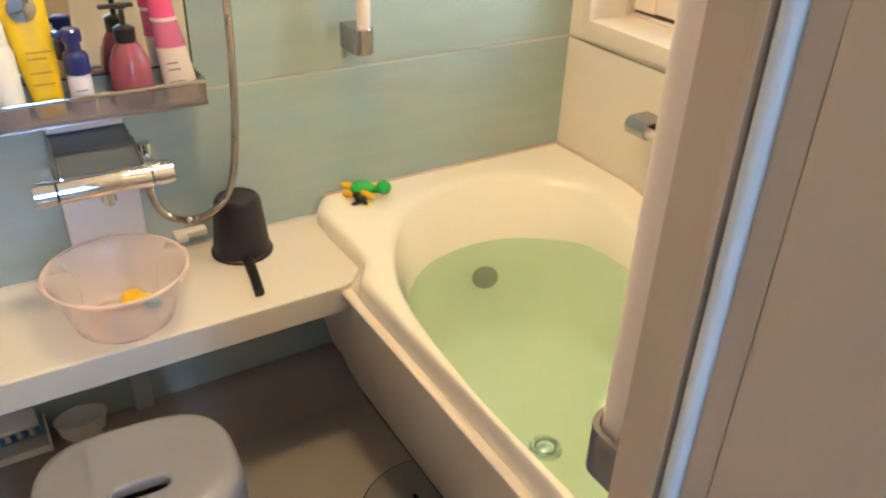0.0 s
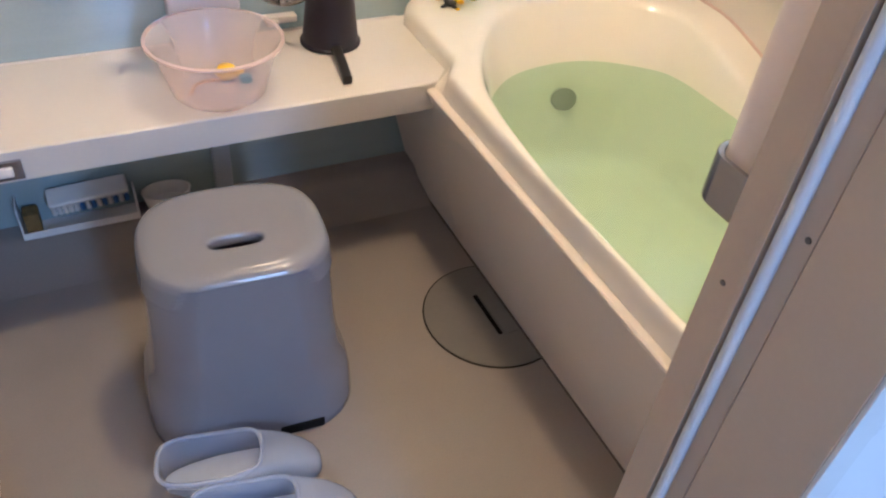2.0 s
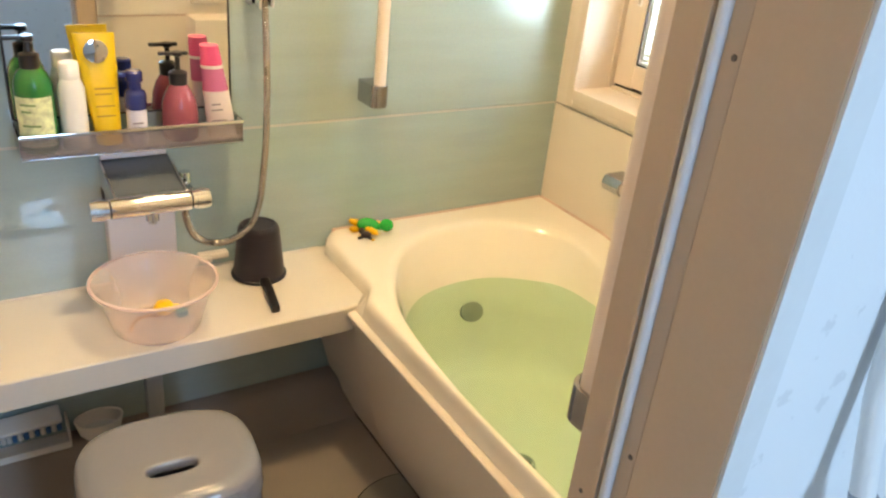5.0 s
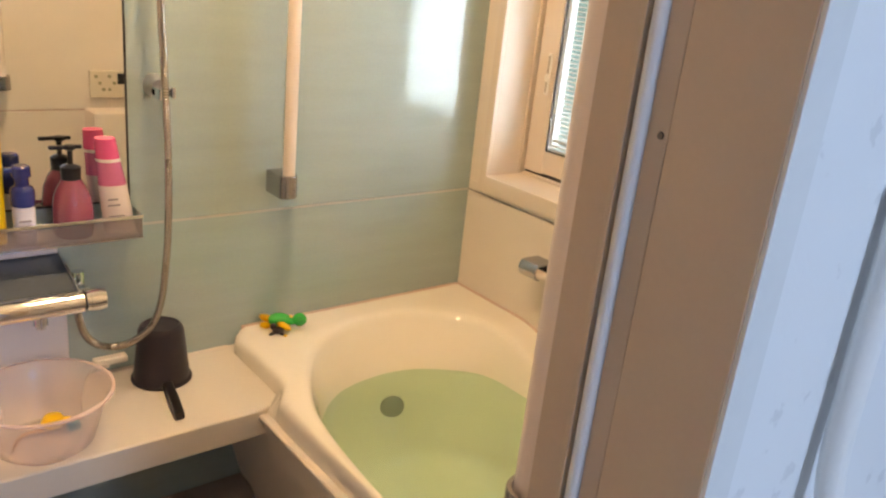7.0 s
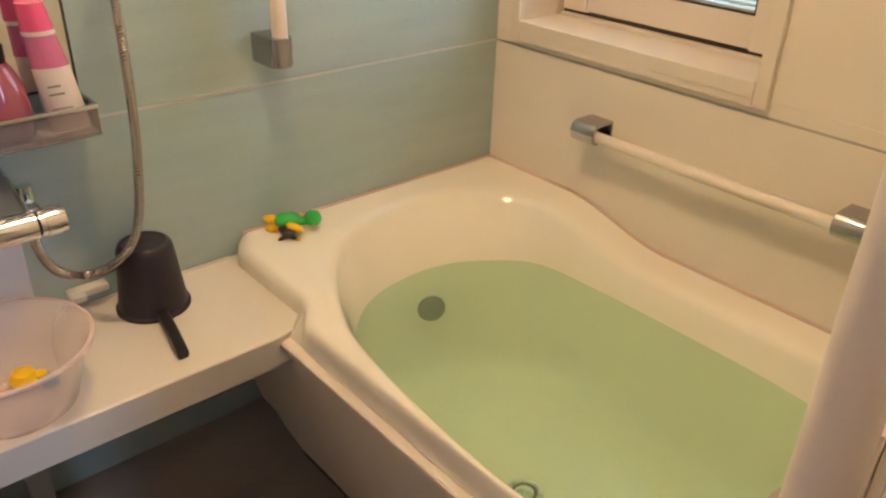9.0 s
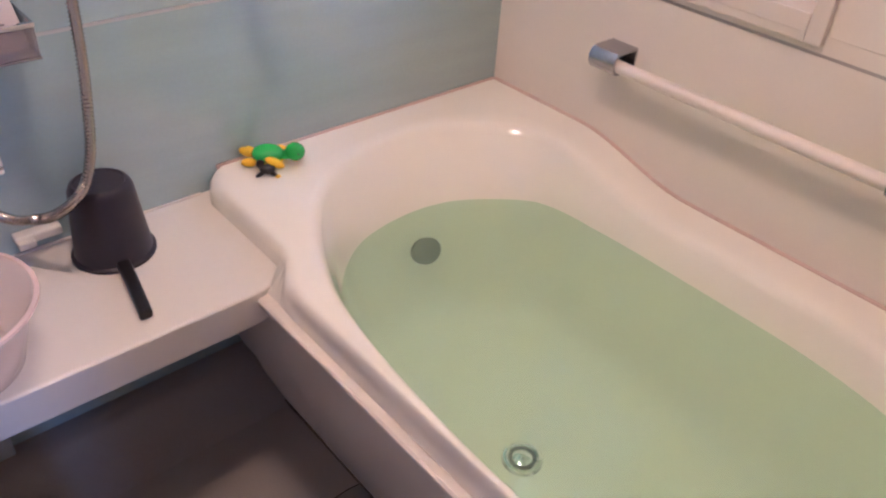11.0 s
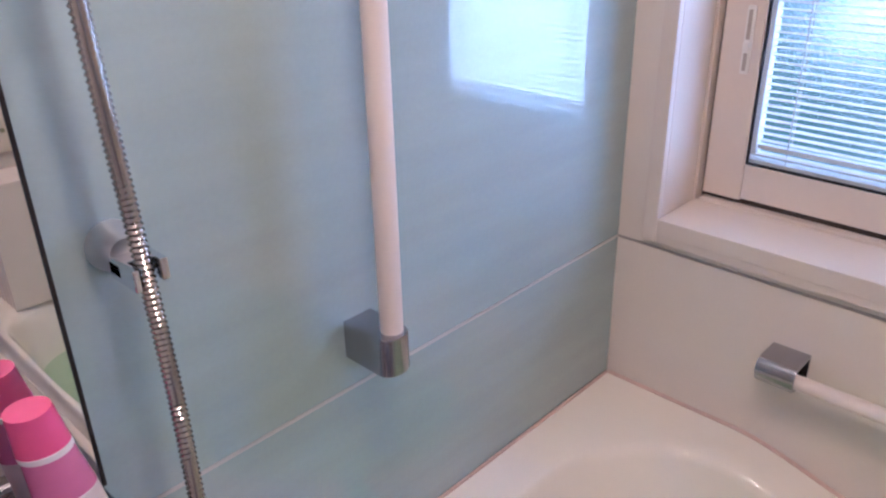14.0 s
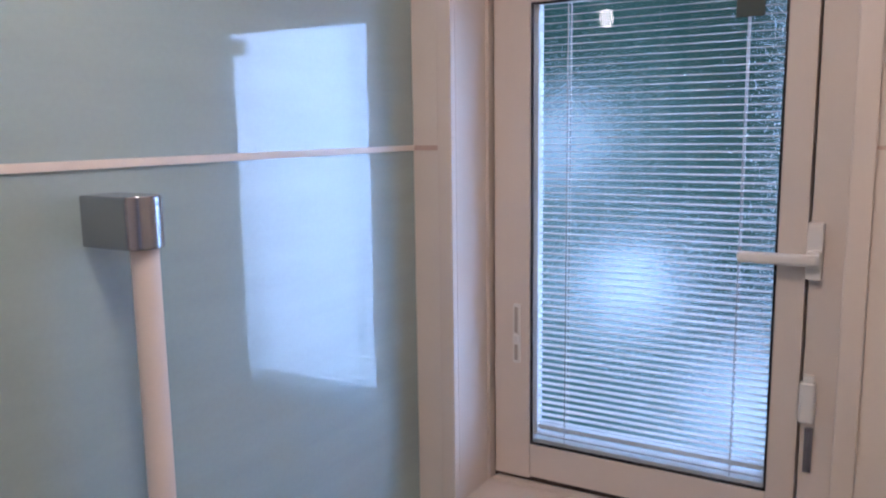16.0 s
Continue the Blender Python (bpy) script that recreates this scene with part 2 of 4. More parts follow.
we = wall("wall_east", "cream resin bathroom wall panels round a window", CREAM, [
    box(XE, XE + 0.06, YS, YN, 0.0, SEAM_LO - G, 0.001), box(XE, XE + 0.06, YS, YN, SEAM_LO + G, WZ0 - 0.03, 0.001),
    box(XE, XE + 0.06, YS, WY0 - 0.02, WZ0 - 0.03, SEAM_HI - G, 0.001), box(XE, XE + 0.06, YS, WY0 - 0.02, SEAM_HI + G, TOP, 0.001),
    box(XE, XE + 0.06, WY1 + 0.02, YN, WZ0 - 0.03, SEAM_HI - G, 0.001), box(XE, XE + 0.06, WY1 + 0.02, YN, SEAM_HI + G, TOP, 0.001),
    box(XE, XE + 0.06, WY0 - 0.02, WY1 + 0.02, WZ1 + 0.02, TOP, 0.001)])
part("seam_strip", box(XE + 0.0008, XE + 0.04, YS, YN, SEAM_LO - G, SEAM_LO + G), mat("seam_grey", (0.40, 0.36, 0.34), 0.5, var=0.06), we)
part("seam_strip", box(XE + 0.002, XE + 0.04, YS, WY0 - 0.02, SEAM_HI - G, SEAM_HI + G), SEAM, we)
part("seam_strip", box(XE - 0.003, XE + 0.04, WY1 + 0.02, YN, SEAM_HI - 0.004, SEAM_HI + 0.004), SEAM, we)
ww = wall("wall_west", "cream resin bathroom wall panels beside the counter", CREAM, [
    box(XW - 0.06, XW, YS, YN, 0.0, SEAM_LO - G, 0.001), box(XW - 0.06, XW, YS, YN, SEAM_LO + G, SEAM_HI - G, 0.001), box(XW - 0.06, XW, YS, YN, SEAM_HI + G, TOP, 0.001)])
part("seam_strip", box(XW - 0.04, XW - 0.002, YS, YN, SEAM_LO - G, SEAM_LO + G), SEAM, ww)
ws = wall("wall_south", "cream resin bathroom wall panels round the doorway", CREAM, [
    box(DX1 + 0.06, XE, YS - 0.06, YS, 0.0, SEAM_LO - G, 0.001), box(DX1 + 0.06, XE, YS - 0.06, YS, SEAM_LO + G, SEAM_HI - G, 0.001),
    box(DX1 + 0.06, XE, YS - 0.06, YS, SEAM_HI + G, TOP, 0.001), box(XW, DX0 - 0.06, YS - 0.06, YS, 0.0, TOP, 0.001),
    box(DX0 - 0.06, DX1 + 0.06, YS - 0.06, YS, 1.98, TOP, 0.001)])
part("seam_strip", box(DX1 + 0.06, XE, YS - 0.04, YS - 0.002, SEAM_LO - G, SEAM_LO + G), SEAM, ws)

# ---- doorway and dressing room ----
JZ = 1.98
door_frame = thing("door_1", "beige aluminium bathroom door frame with a pale rubber gasket", "door frame", (DX1, 0.05, 0), kind="structure")
YOUT = -0.024
for s, x in ((1, DX1), (-1, DX0)):
    def sx(a, b):
        return (x + s * a, x + s * b) if s > 0 else (x - b, x - a)
    part("jamb_inner", box(*sx(0.0, 0.06), 0.0845, 0.112, 0.0, JZ, 0.002), JAMB, door_frame)
    part("jamb_lip", box(*sx(-0.003, 0.02), 0.0792, 0.0846, 0.0, JZ, 0.001), JAMB, door_frame)
    g = rod((x + s * 0.003, 0.0722, 0.0), (x + s * 0.003, 0.0722, JZ), 0.0058, 14)
    part("jamb_channel", box(*sx(0.0055, 0.03), 0.0672, 0.0792, 0.0, JZ), JAMB, door_frame)
    if s > 0:
        part("gasket", g, GASKET, door_frame, "pale grey rubber gasket")
    else:
        g.free()
        part("pivot_post", rod((x - 0.008, 0.068, 0.0), (x - 0.008, 0.068, JZ), 0.022, 28), mat("post_grey", (0.40, 0.40, 0.41), 0.45, var=0.04), door_frame, "pale grey rounded pivot post")
    part("jamb_middle", box(*sx(0.002, 0.03), 0.0514, 0.0672, 0.0, JZ, 0.0015), mat("jamb_grey", (0.50, 0.41, 0.33), 0.42, var=0.04), door_frame)
    part("jamb_outer", box(*sx(0.0, 0.03), YOUT + 0.0025, 0.0503, 0.0, JZ, 0.0015), JAMB, door_frame)
    part("casing_edge", box(*sx(0.0008, 0.0305), YOUT - 0.001, YOUT + 0.0025, 0.0, JZ, 0.0008), mat("casing_white", (0.70, 0.70, 0.68), 0.5, var=0.04), door_frame)
part("lintel", box(DX0, DX1, YOUT, YS + 0.008, JZ, JZ + 0.03), JAMB, door_frame)
part("threshold", box(DX0, DX1, YOUT, YS + 0.008, -0.05, 0.03, 0.004), JAMB, door_frame)
for yy, zz in ((0.097, 0.878), (0.0565, 0.948), (0.0565, 1.272), (0.0565, 0.52), (0.097, 0.45)):
    part("screw", moved(lathe([(0.0, 0), (0.0024, 0.0003), (0.0021, 0.0010), (0.0, 0.0011)], 10, cap0=False, cap1=False),
         pose(DX1 if yy > 0.08 else DX1 + 0.002, yy, zz, 0, -90, 0)), mat("screw_steel", (0.16, 0.15, 0.15), 0.35, 0.9, bump=0.0), door_frame)


def wallpaper():
    m = bpy.data.materials.new("wallpaper")
    m.use_nodes = True
    nt = m.node_tree
    b = nt.nodes["Principled BSDF"]
    b.inputs["Roughness"].default_value = 0.75
    tc = nt.nodes.new("ShaderNodeTexCoord")
    wob = nt.nodes.new("ShaderNodeTexNoise")
    wob.inputs["Scale"].default_value = 170
    nt.links.new(tc.outputs["Object"], wob.inputs["Vector"])
    vo = nt.nodes.new("ShaderNodeTexVoronoi")
    vo.inputs["Scale"].default_value = 30
    nt.links.new(tc.outputs["Object"], vo.inputs["Vector"])
    # only some cells carry a motif, a ragged blot about a centimetre wide
    ad = nt.nodes.new("ShaderNodeMath")
    ad.operation = "MULTIPLY_ADD"
    ad.inputs[1].default_value = 0.62
    nt.links.new(wob.outputs[0], ad.inputs[0])
    nt.links.new(vo.outputs["Distance"], ad.inputs[2])
    rp = nt.nodes.new("ShaderNodeMapRange")
    rp.inputs["From Min"].default_value, rp.inputs["From Max"].default_value = 0.46, 0.56
    rp.inputs["To Min"].default_value, rp.inputs["To Max"].default_value = 1.0, 0.0
    nt.links.new(ad.outputs[0], rp.inputs["Value"])
    sp = nt.nodes.new("ShaderNodeSeparateColor")
    nt.links.new(vo.outputs["Color"], sp.inputs[0])
    some = nt.nodes.new("ShaderNodeMath")
    some.operation = "GREATER_THAN"
    some.inputs[1].default_value = 0.50
    nt.links.new(sp.outputs[0], some.inputs[0])
    mu = nt.nodes.new("ShaderNodeMath")
    mu.operation = "MULTIPLY"
    nt.links.new(rp.outputs[0], mu.inputs[0])
    nt.links.new(some.outputs[0], mu.inputs[1])
    mx = nt.nodes.new("ShaderNodeMix")
    mx.data_type = "RGBA"
    mx.inputs[6].default_value, mx.inputs[7].default_value = (0.78, 0.78, 0.77, 1), (0.69, 0.69, 0.68, 1)
    nt.links.new(mu.outputs[0], mx.inputs[0])
    nt.links.new(mx.outputs[2], b.inputs["Base Color"])
    nz = nt.nodes.new("ShaderNodeTexNoise")
    nz.inputs["Scale"].default_value = 260
    nt.links.new(tc.outputs["Object"], nz.inputs["Vector"])
    bp = nt.nodes.new("ShaderNodeBump")
    bp.inputs["Strength"].default_value = 0.25
    bp.inputs["Distance"].default_value = 0.0006
    nt.links.new(nz.outputs[0], bp.inputs["Height"])
    nt.links.new(bp.outputs[0], b.inputs["Normal"])
    return m


WALLPAPER = wallpaper()
HX0, HX1, HY0 = -1.3, 1.4, -1.9
wp = wall("wall_dressing_room", "white embossed wallpaper of the dressing room", WALLPAPER, [
    box(DX1 + 0.03, HX1, YOUT + 0.002, YOUT + 0.03, 0.0, 2.3), box(HX0, DX0 - 0.03, YOUT + 0.002, YOUT + 0.03, 0.0, 2.3), box(DX0, DX1, YOUT, YOUT + 0.03, JZ + 0.03, 2.3),
    box(HX0 - 0.05, HX0, HY0, YOUT + 0.03, 0.0, 2.3), box(HX1, HX1 + 0.05, HY0, YOUT + 0.03, 0.0, 2.3),
    box(HX0, 0.02, HY0 - 0.05, HY0, 0.0, 2.3), box(0.46, HX1, HY0 - 0.05, HY0, 0.0, 2.3), box(0.02, 0.46, HY0 - 0.05, HY0, 0.0, 0.88), box(0.02, 0.46, HY0 - 0.05, HY0, 2.04, 2.3)])
tagged(part("floor_dressing_room", box(HX0, HX1, HY0, YOUT, -0.05, 0.0), mat("wood_floor", (0.30, 0.20, 0.12), 0.4, var=0.15, scale=(3, 30, 3))), "brown wooden dressing room floor", "floor", kind="structure")
tagged(part("ceiling_dressing_room", box(HX0, HX1, HY0, YOUT, 2.3, 2.34), WHITE), "white dressing room ceiling", "ceiling", kind="structure")

# ---- window ----
win = thing("window_1", "cream resin window with frosted glass and a built-in blind", "window", (1.42, 1.03, 0.84), kind="structure")
T = 0.014
part("casing_left", box(XE - T, XE + 0.002, WY1, WY1 + 0.028, WZ0 - 0.045, WZ1 + 0.028, 0.004), FRAMEM, win)
part("casing_right", box(XE - T, XE + 0.002, WY0 - 0.028, WY0, WZ0 - 0.045, WZ1 + 0.028, 0.004), FRAMEM, win)
part("casing_top", box(XE - T, XE + 0.002, WY0, WY1, WZ1, WZ1 + 0.028, 0.004), FRAMEM, win)
part("casing_bottom", box(XE - T, XE + 0.002, WY0, WY1, WZ0 - 0.045, WZ0 - 0.004, 0.004), FRAMEM, win)
part("window_sill", box(XE - T - 0.002, 1.47, WY0, WY1, WZ0 - 0.03, WZ0, 0.003), FRAMEM, win)
part("reveal", box(XE, 1.47, WY1, WY1 + 0.02, WZ0 - 0.03, WZ1 + 0.02), FRAMEM, win)
part("reveal", box(XE, 1.47, WY0 - 0.02, WY0, WZ0 - 0.03, WZ1 + 0.02), FRAMEM, win)
part("reveal", box(XE, 1.47, WY0, WY1, WZ1, WZ1 + 0.02), FRAMEM, win)
GY0, GY1, GZ0, GZ1 = 0.840, 1.238, 0.920, 1.690
SY0, SY1 = 0.800, 1.306
part("outer_frame", box(1.405, 1.475, SY1 + 0.006, WY1, WZ0, WZ1, 0.002), FRAMEM, win)
part("sash_gasket", box(1.428, 1.470, SY1, SY1 + 0.006, WZ0, WZ1), mat("gasket_brown", (0.06, 0.045, 0.04), 0.7), win)
part("outer_frame", box(1.418, 1.475, WY0, SY0 - 0.004, WZ0, WZ1, 0.002), FRAMEM, win)
part("outer_frame", box(1.405, 1.475, SY0 - 0.004, SY1, GZ1 + 0.062, WZ1, 0.002), FRAMEM, win)
part("outer_frame", box(1.4085, 1.475, SY0 - 0.004, SY1, WZ0, WZ0 + 0.0075, 0.002), FRAMEM, win)
part("sash_gasket", box(1.424, 1.470, SY0, SY1, WZ0 + 0.0075, WZ0 + 0.015), mat("gasket_brown", (0.06, 0.045, 0.04), 0.7), win)
part("outer_frame", box(1.467, 1.480, WY0, SY0 + 0.012, WZ0, WZ1), FRAMEM, win)
part("outer_frame", box(1.467, 1.480, SY1 - 0.012, WY1, WZ0, WZ1), FRAMEM, win)
sash = part("sash", merge(box(1.415, 1.465, GY1, SY1, 0.855, GZ1 + 0.06, 0.003), box(1.415, 1.465, SY0, GY0, 0.855, GZ1 + 0.06, 0.003),
                          box(1.4165, 1.465, GY0, GY1, 0.858, GZ0, 0.003), box(1.4165, 1.465, GY0, GY1, GZ1, GZ1 + 0.06, 0.003)), FRAMEM, win)
part("glazing_bead", merge(box(1.4185, 1.4225, GY0, GY0 + 0.004, GZ0, GZ1), box(1.4185, 1.4225, GY1 - 0.004, GY1, GZ0, GZ1),
                           box(1.4185, 1.4225, GY0 + 0.004, GY1 - 0.004, GZ0, GZ0 + 0.004), box(1.4185, 1.4225, GY0 + 0.004, GY1 - 0.004, GZ1 - 0.004, GZ1)), BLACK, sash)
PANE = clear("window_glass", (0.96, 0.97, 0.97), ior=1.45, rough=0.01)
p = part("pane", box(1.4235, 1.4265, GY0, GY1, GZ0, GZ1), PANE, sash, smooth=False)
p.visible_shadow = False


def frosted():
    """Pebbled glass: bends what is behind it in small uneven lenses."""
    m = bpy.data.materials.new("frosted_glass")
    m.use_nodes = True
    nt = m.node_tree
    nt.nodes.remove(nt.nodes["Principled BSDF"])
    rf = nt.nodes.new("ShaderNodeBsdfRefraction")
    rf.inputs["Color"].default_value = (0.94, 0.96, 0.97, 1)
    rf.inputs["IOR"].default_value = 1.22
    rf.inputs["Roughness"].default_value = 0.05
    tr = nt.nodes.new("ShaderNodeBsdfTransparent")
    mx = nt.nodes.new("ShaderNodeMixShader")
    mx.inputs[0].default_value = 0.75
    tc = nt.nodes.new("ShaderNodeTexCoord")
    nz = nt.nodes.new("ShaderNodeTexNoise")
    nz.inputs["Scale"].default_value = 400
    nz.inputs["Detail"].default_value = 1.0
    bp = nt.nodes.new("ShaderNodeBump")
    bp.inputs["Strength"].default_value = 0.75
    bp.inputs["Distance"].default_value = 0.004
    nt.links.new(tc.outputs["Object"], nz.inputs["Vector"])
    nt.links.new(nz.outputs[0], bp.inputs["Height"])
    nt.links.new(bp.outputs[0], rf.inputs["Normal"])
    nt.links.new(tr.outputs[0], mx.inputs[1])
    nt.links.new(rf.outputs[0], mx.inputs[2])
    nt.links.new(mx.outputs[0], nt.nodes["Material Output"].inputs[0])
    return m


p = part("pane", box(1.4555, 1.4595, GY0, GY1, GZ0, GZ1), frosted(), sash, "pebbled privacy glass", smooth=False)
p.visible_shadow = False
SLAT = mat("slat_white", (0.66, 0.68, 0.68), 0.4, var=0.02)
slat_me = None
z = GZ0 + 0.040
while z < GZ1 - 0.01:
    if slat_me is None:
        rings = []
        for yy in (GY0 + 0.006, GY1 - 0.006):
            rings.append([(-0.0048, yy, -0.0010), (0.0, yy, 0.0007), (0.0048, yy, 0.0010), (0.0048, yy, 0.0013), (0.0, yy, 0.0010), (-0.0048, yy, -0.0007)])
        s = part("slat", loft(rings), SLAT, sash)
        slat_me = s.data
    else:
        s = new("slat", slat_me)
        s.parent = sash
        s.matrix_parent_inverse = sash.matrix_basis.inverted()
    s.matrix_basis = Matrix.Translation((1.441, 0, z))
    z += 0.0118
part("slat_rail", box(1.434, 1.448, GY0 + 0.005, GY1 - 0.005, GZ0 + 0.026, GZ0 + 0.034, 0.001), SLAT, sash)
part("glazing_lip", merge(box(1.430, 1.452, GY0 + 0.001, GY1 - 0.001, GZ0 + 0.0145, GZ0 + 0.0180, 0.0008), box(1.430, 1.452, GY0 + 0.001, GY1 - 0.001, GZ0 + 0.0005, GZ0 + 0.0070, 0.0008),
                          box(1.430, 1.452, GY1 - 0.009, GY1 - 0.001, GZ0 + 0.018, GZ1, 0.0008)), SLAT, sash)
for yy in (0.897, 1.178):
    part("ladder_cord", merge(rod((1.4335, yy, GZ0), (1.4335, yy, GZ1), 0.0011, 6), rod((1.4485, yy, GZ0), (1.4485, yy, GZ1), 0.0011, 6)), SLAT, sash)
hb = part("handle", merge(box(1.398, 1.420, 0.778, 0.800, 1.262, 1.345, 0.004), box(1.385, 1.402, 0.780, 0.798, 1.280, 1.306, 0.005),
                          box(1.378, 1.392, 0.782, 0.892, 1.284, 1.301, 0.006, 3)), WHITE, win)
lt = part("latch", merge(box(1.400, 1.420, 0.777, 0.799, 1.045, 1.108, 0.005, 3), box(1.404, 1.418, 0.780, 0.795, 1.106, 1.118, 0.003)), WHITE, win)
part("strike_plate", box(1.413, 1.4195, 0.778, 0.790, 0.965, 1.035, 0.002), SATIN, win)
part("blind_slider", merge(box(1.4095, 1.416, 1.254, 1.268, 1.070, 1.178, 0.003), box(1.404, 1.412, 1.256, 1.266, 1.108, 1.122, 0.002)), WHITE, sash)
part("slider_slot", merge(box(1.4085, 1.4097, 1.258, 1.264, 1.126, 1.172), box(1.4085, 1.4097, 1.258, 1.264, 1.076, 1.104)), mat("slot_shade", (0.45, 0.40, 0.36), 0.6), sash)
part("sticker", box(1.4215, 1.4232, 0.873, 0.913, 1.640, 1.675), mat("dark_sticker", (0.04, 0.06, 0.055), 0.5), sash, "small dark square sticker")


def distance_mat():
    m = bpy.data.materials.new("garden_distance")
    m.use_nodes = True
    nt = m.node_tree
    nt.nodes.remove(nt.nodes["Principled BSDF"])
    em = nt.nodes.new("ShaderNodeEmission")
    tc = nt.nodes.new("ShaderNodeTexCoord")
    n1 = nt.nodes.new("ShaderNodeTexNoise")
    n1.inputs["Scale"].default_value = 1.9
    n1.inputs["Detail"].default_value = 1.0
    nt.links.new(tc.outputs["Object"], n1.inputs["Vector"])
    rp = nt.nodes.new("ShaderNodeValToRGB")
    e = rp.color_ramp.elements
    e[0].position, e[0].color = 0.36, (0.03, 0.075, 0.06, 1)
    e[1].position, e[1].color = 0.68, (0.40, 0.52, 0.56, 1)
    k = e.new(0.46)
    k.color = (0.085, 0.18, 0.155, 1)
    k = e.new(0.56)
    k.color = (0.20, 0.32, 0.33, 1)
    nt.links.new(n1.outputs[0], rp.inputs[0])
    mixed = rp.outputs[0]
    # bright spots put into the emission colour: y, z, radius, level
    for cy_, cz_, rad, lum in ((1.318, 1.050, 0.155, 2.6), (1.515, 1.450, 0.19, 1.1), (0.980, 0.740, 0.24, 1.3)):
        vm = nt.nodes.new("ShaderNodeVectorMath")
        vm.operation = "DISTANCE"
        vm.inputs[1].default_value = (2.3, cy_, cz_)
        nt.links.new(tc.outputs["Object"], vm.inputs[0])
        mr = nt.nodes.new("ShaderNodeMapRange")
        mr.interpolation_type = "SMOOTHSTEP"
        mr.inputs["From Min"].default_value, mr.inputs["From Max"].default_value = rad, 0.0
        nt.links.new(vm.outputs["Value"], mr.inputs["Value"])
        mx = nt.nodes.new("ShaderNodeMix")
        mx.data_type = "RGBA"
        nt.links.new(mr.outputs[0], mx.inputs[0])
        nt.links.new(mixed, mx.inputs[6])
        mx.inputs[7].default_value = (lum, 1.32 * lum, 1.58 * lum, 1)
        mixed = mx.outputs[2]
    sp = nt.nodes.new("ShaderNodeSeparateXYZ")
    nt.links.new(tc.outputs["Object"], sp.inputs[0])
    # much brighter band out of direct view, added to feed the wall reflection
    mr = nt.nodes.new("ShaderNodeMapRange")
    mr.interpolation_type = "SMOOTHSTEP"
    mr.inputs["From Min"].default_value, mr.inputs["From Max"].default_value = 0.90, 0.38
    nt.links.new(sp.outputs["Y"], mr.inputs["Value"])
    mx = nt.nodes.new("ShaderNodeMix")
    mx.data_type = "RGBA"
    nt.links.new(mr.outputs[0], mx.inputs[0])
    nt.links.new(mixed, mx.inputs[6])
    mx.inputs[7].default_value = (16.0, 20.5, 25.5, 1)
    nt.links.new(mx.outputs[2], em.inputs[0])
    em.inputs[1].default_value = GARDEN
    nt.links.new(em.outputs[0], nt.nodes["Material Output"].inputs[0])
    return m


tagged(part("backdrop", box(2.3, 2.32, -3.0, 3.6, -1.2, 3.6), distance_mat()), "glowing backdrop of blurred garden and sky with an added bright band out of view", "backdrop", kind="structure")

# ---- bathtub ----
ZR, ZL = 0.490, 0.436


def rim_z(x, y):
    return ZR - (ZR - ZL) * smooth01(0.98, 1.12, x) * smooth01(1.14, 0.86, y)


inner = bezier_loop([(0.548, 0.62, 0.0, 0.09), (0.600, 1.02, 0.035, 0.09), (0.80, 1.280, 0.09, 0.033), (1.03, 1.302, 0.07, -0.015), (1.190, 1.165, 0.018, -0.045),
                     (1.204, 0.97, 0.002, -0.06), (1.206, 0.60, 0.0, -0.10), (1.09, 0.245, -0.10, -0.02), (0.66, 0.245, -0.06, 0.01), (0.552, 0.36, 0.0, 0.06)], 16)
bottom = []
for x, y in inner:
    a = math.atan2((y - 0.75) / 0.40, (x - 0.87) / 0.22)
    c, d = math.cos(a), math.sin(a)
    bottom.append((0.880 + 0.212 * math.copysign(abs(c) ** 0.8, c), 0.745 + 0.375 * math.copysign(abs(d) ** 0.8, d)))


def front(y):
    return 0.578 - 0.043 * smooth01(1.125, 1.035, y) + 0.030 * max(0.0, (y - 1.350) / 0.050) ** 2.2


def outer_at(px, py):
    """Where a ray from the tub's middle through the inner edge meets the tub's outline."""
    cx, cy = 0.90, 0.77
    dx, dy = px - cx, py - cy
    best = 9.0
    if dx > 0:
        best = min(best, (XE - 0.001 - cx) / dx)
    if dy > 0:
        best = min(best, (YN - 0.001 - cy) / dy)
    if dy < 0:
        best = min(best, (YS + 0.001 - cy) / dy)
    if dx < 0:
        lo, hi = 0.5, 3.0
        for _ in range(30):
            k = (lo + hi) / 2
            if cx + k * dx > front(min(cy + k * dy, YN)):
                lo = k
            else:
                hi = k
        best = min(best, lo)
    return cx + best * dx, cy + best * dy


outer = [outer_at(x, y) for x, y in inner]


def toward(a, b, k):
    return [(p[0] + (q[0] - p[0]) * k, p[1] + (q[1] - p[1]) * k) for p, q in zip(a, b)]


def inset(ring, d):
    """Moves a ring inwards by d along its normals."""
    n = len(ring)
    out = []
    for i, (x, y) in enumerate(ring):
        ax, ay = ring[i - 1]
        bx, by = ring[(i + 1) % n]
        tx, ty = bx - ax, by - ay
        l = math.hypot(tx, ty) or 1
        out.append((x + ty / l * d, y - tx / l * d))
    return out


def lift(ring, dz, flat=None):
    return [(x, y, (rim_z(x, y) + dz) if flat is None else flat) for x, y in ring]


def at_wall(p):
    return p[0] > XE - 0.01 or p[1] > YN - 0.01 or p[1] < YS + 0.01


def edge(d, dz):
    """The rim's outer edge: rounded over at the free side, level at the walls."""
    return [(x, y, rim_z(x, y) + (0.0 if at_wall(o) else dz)) for (x, y), o in zip(toward(outer, inner, d), outer)]


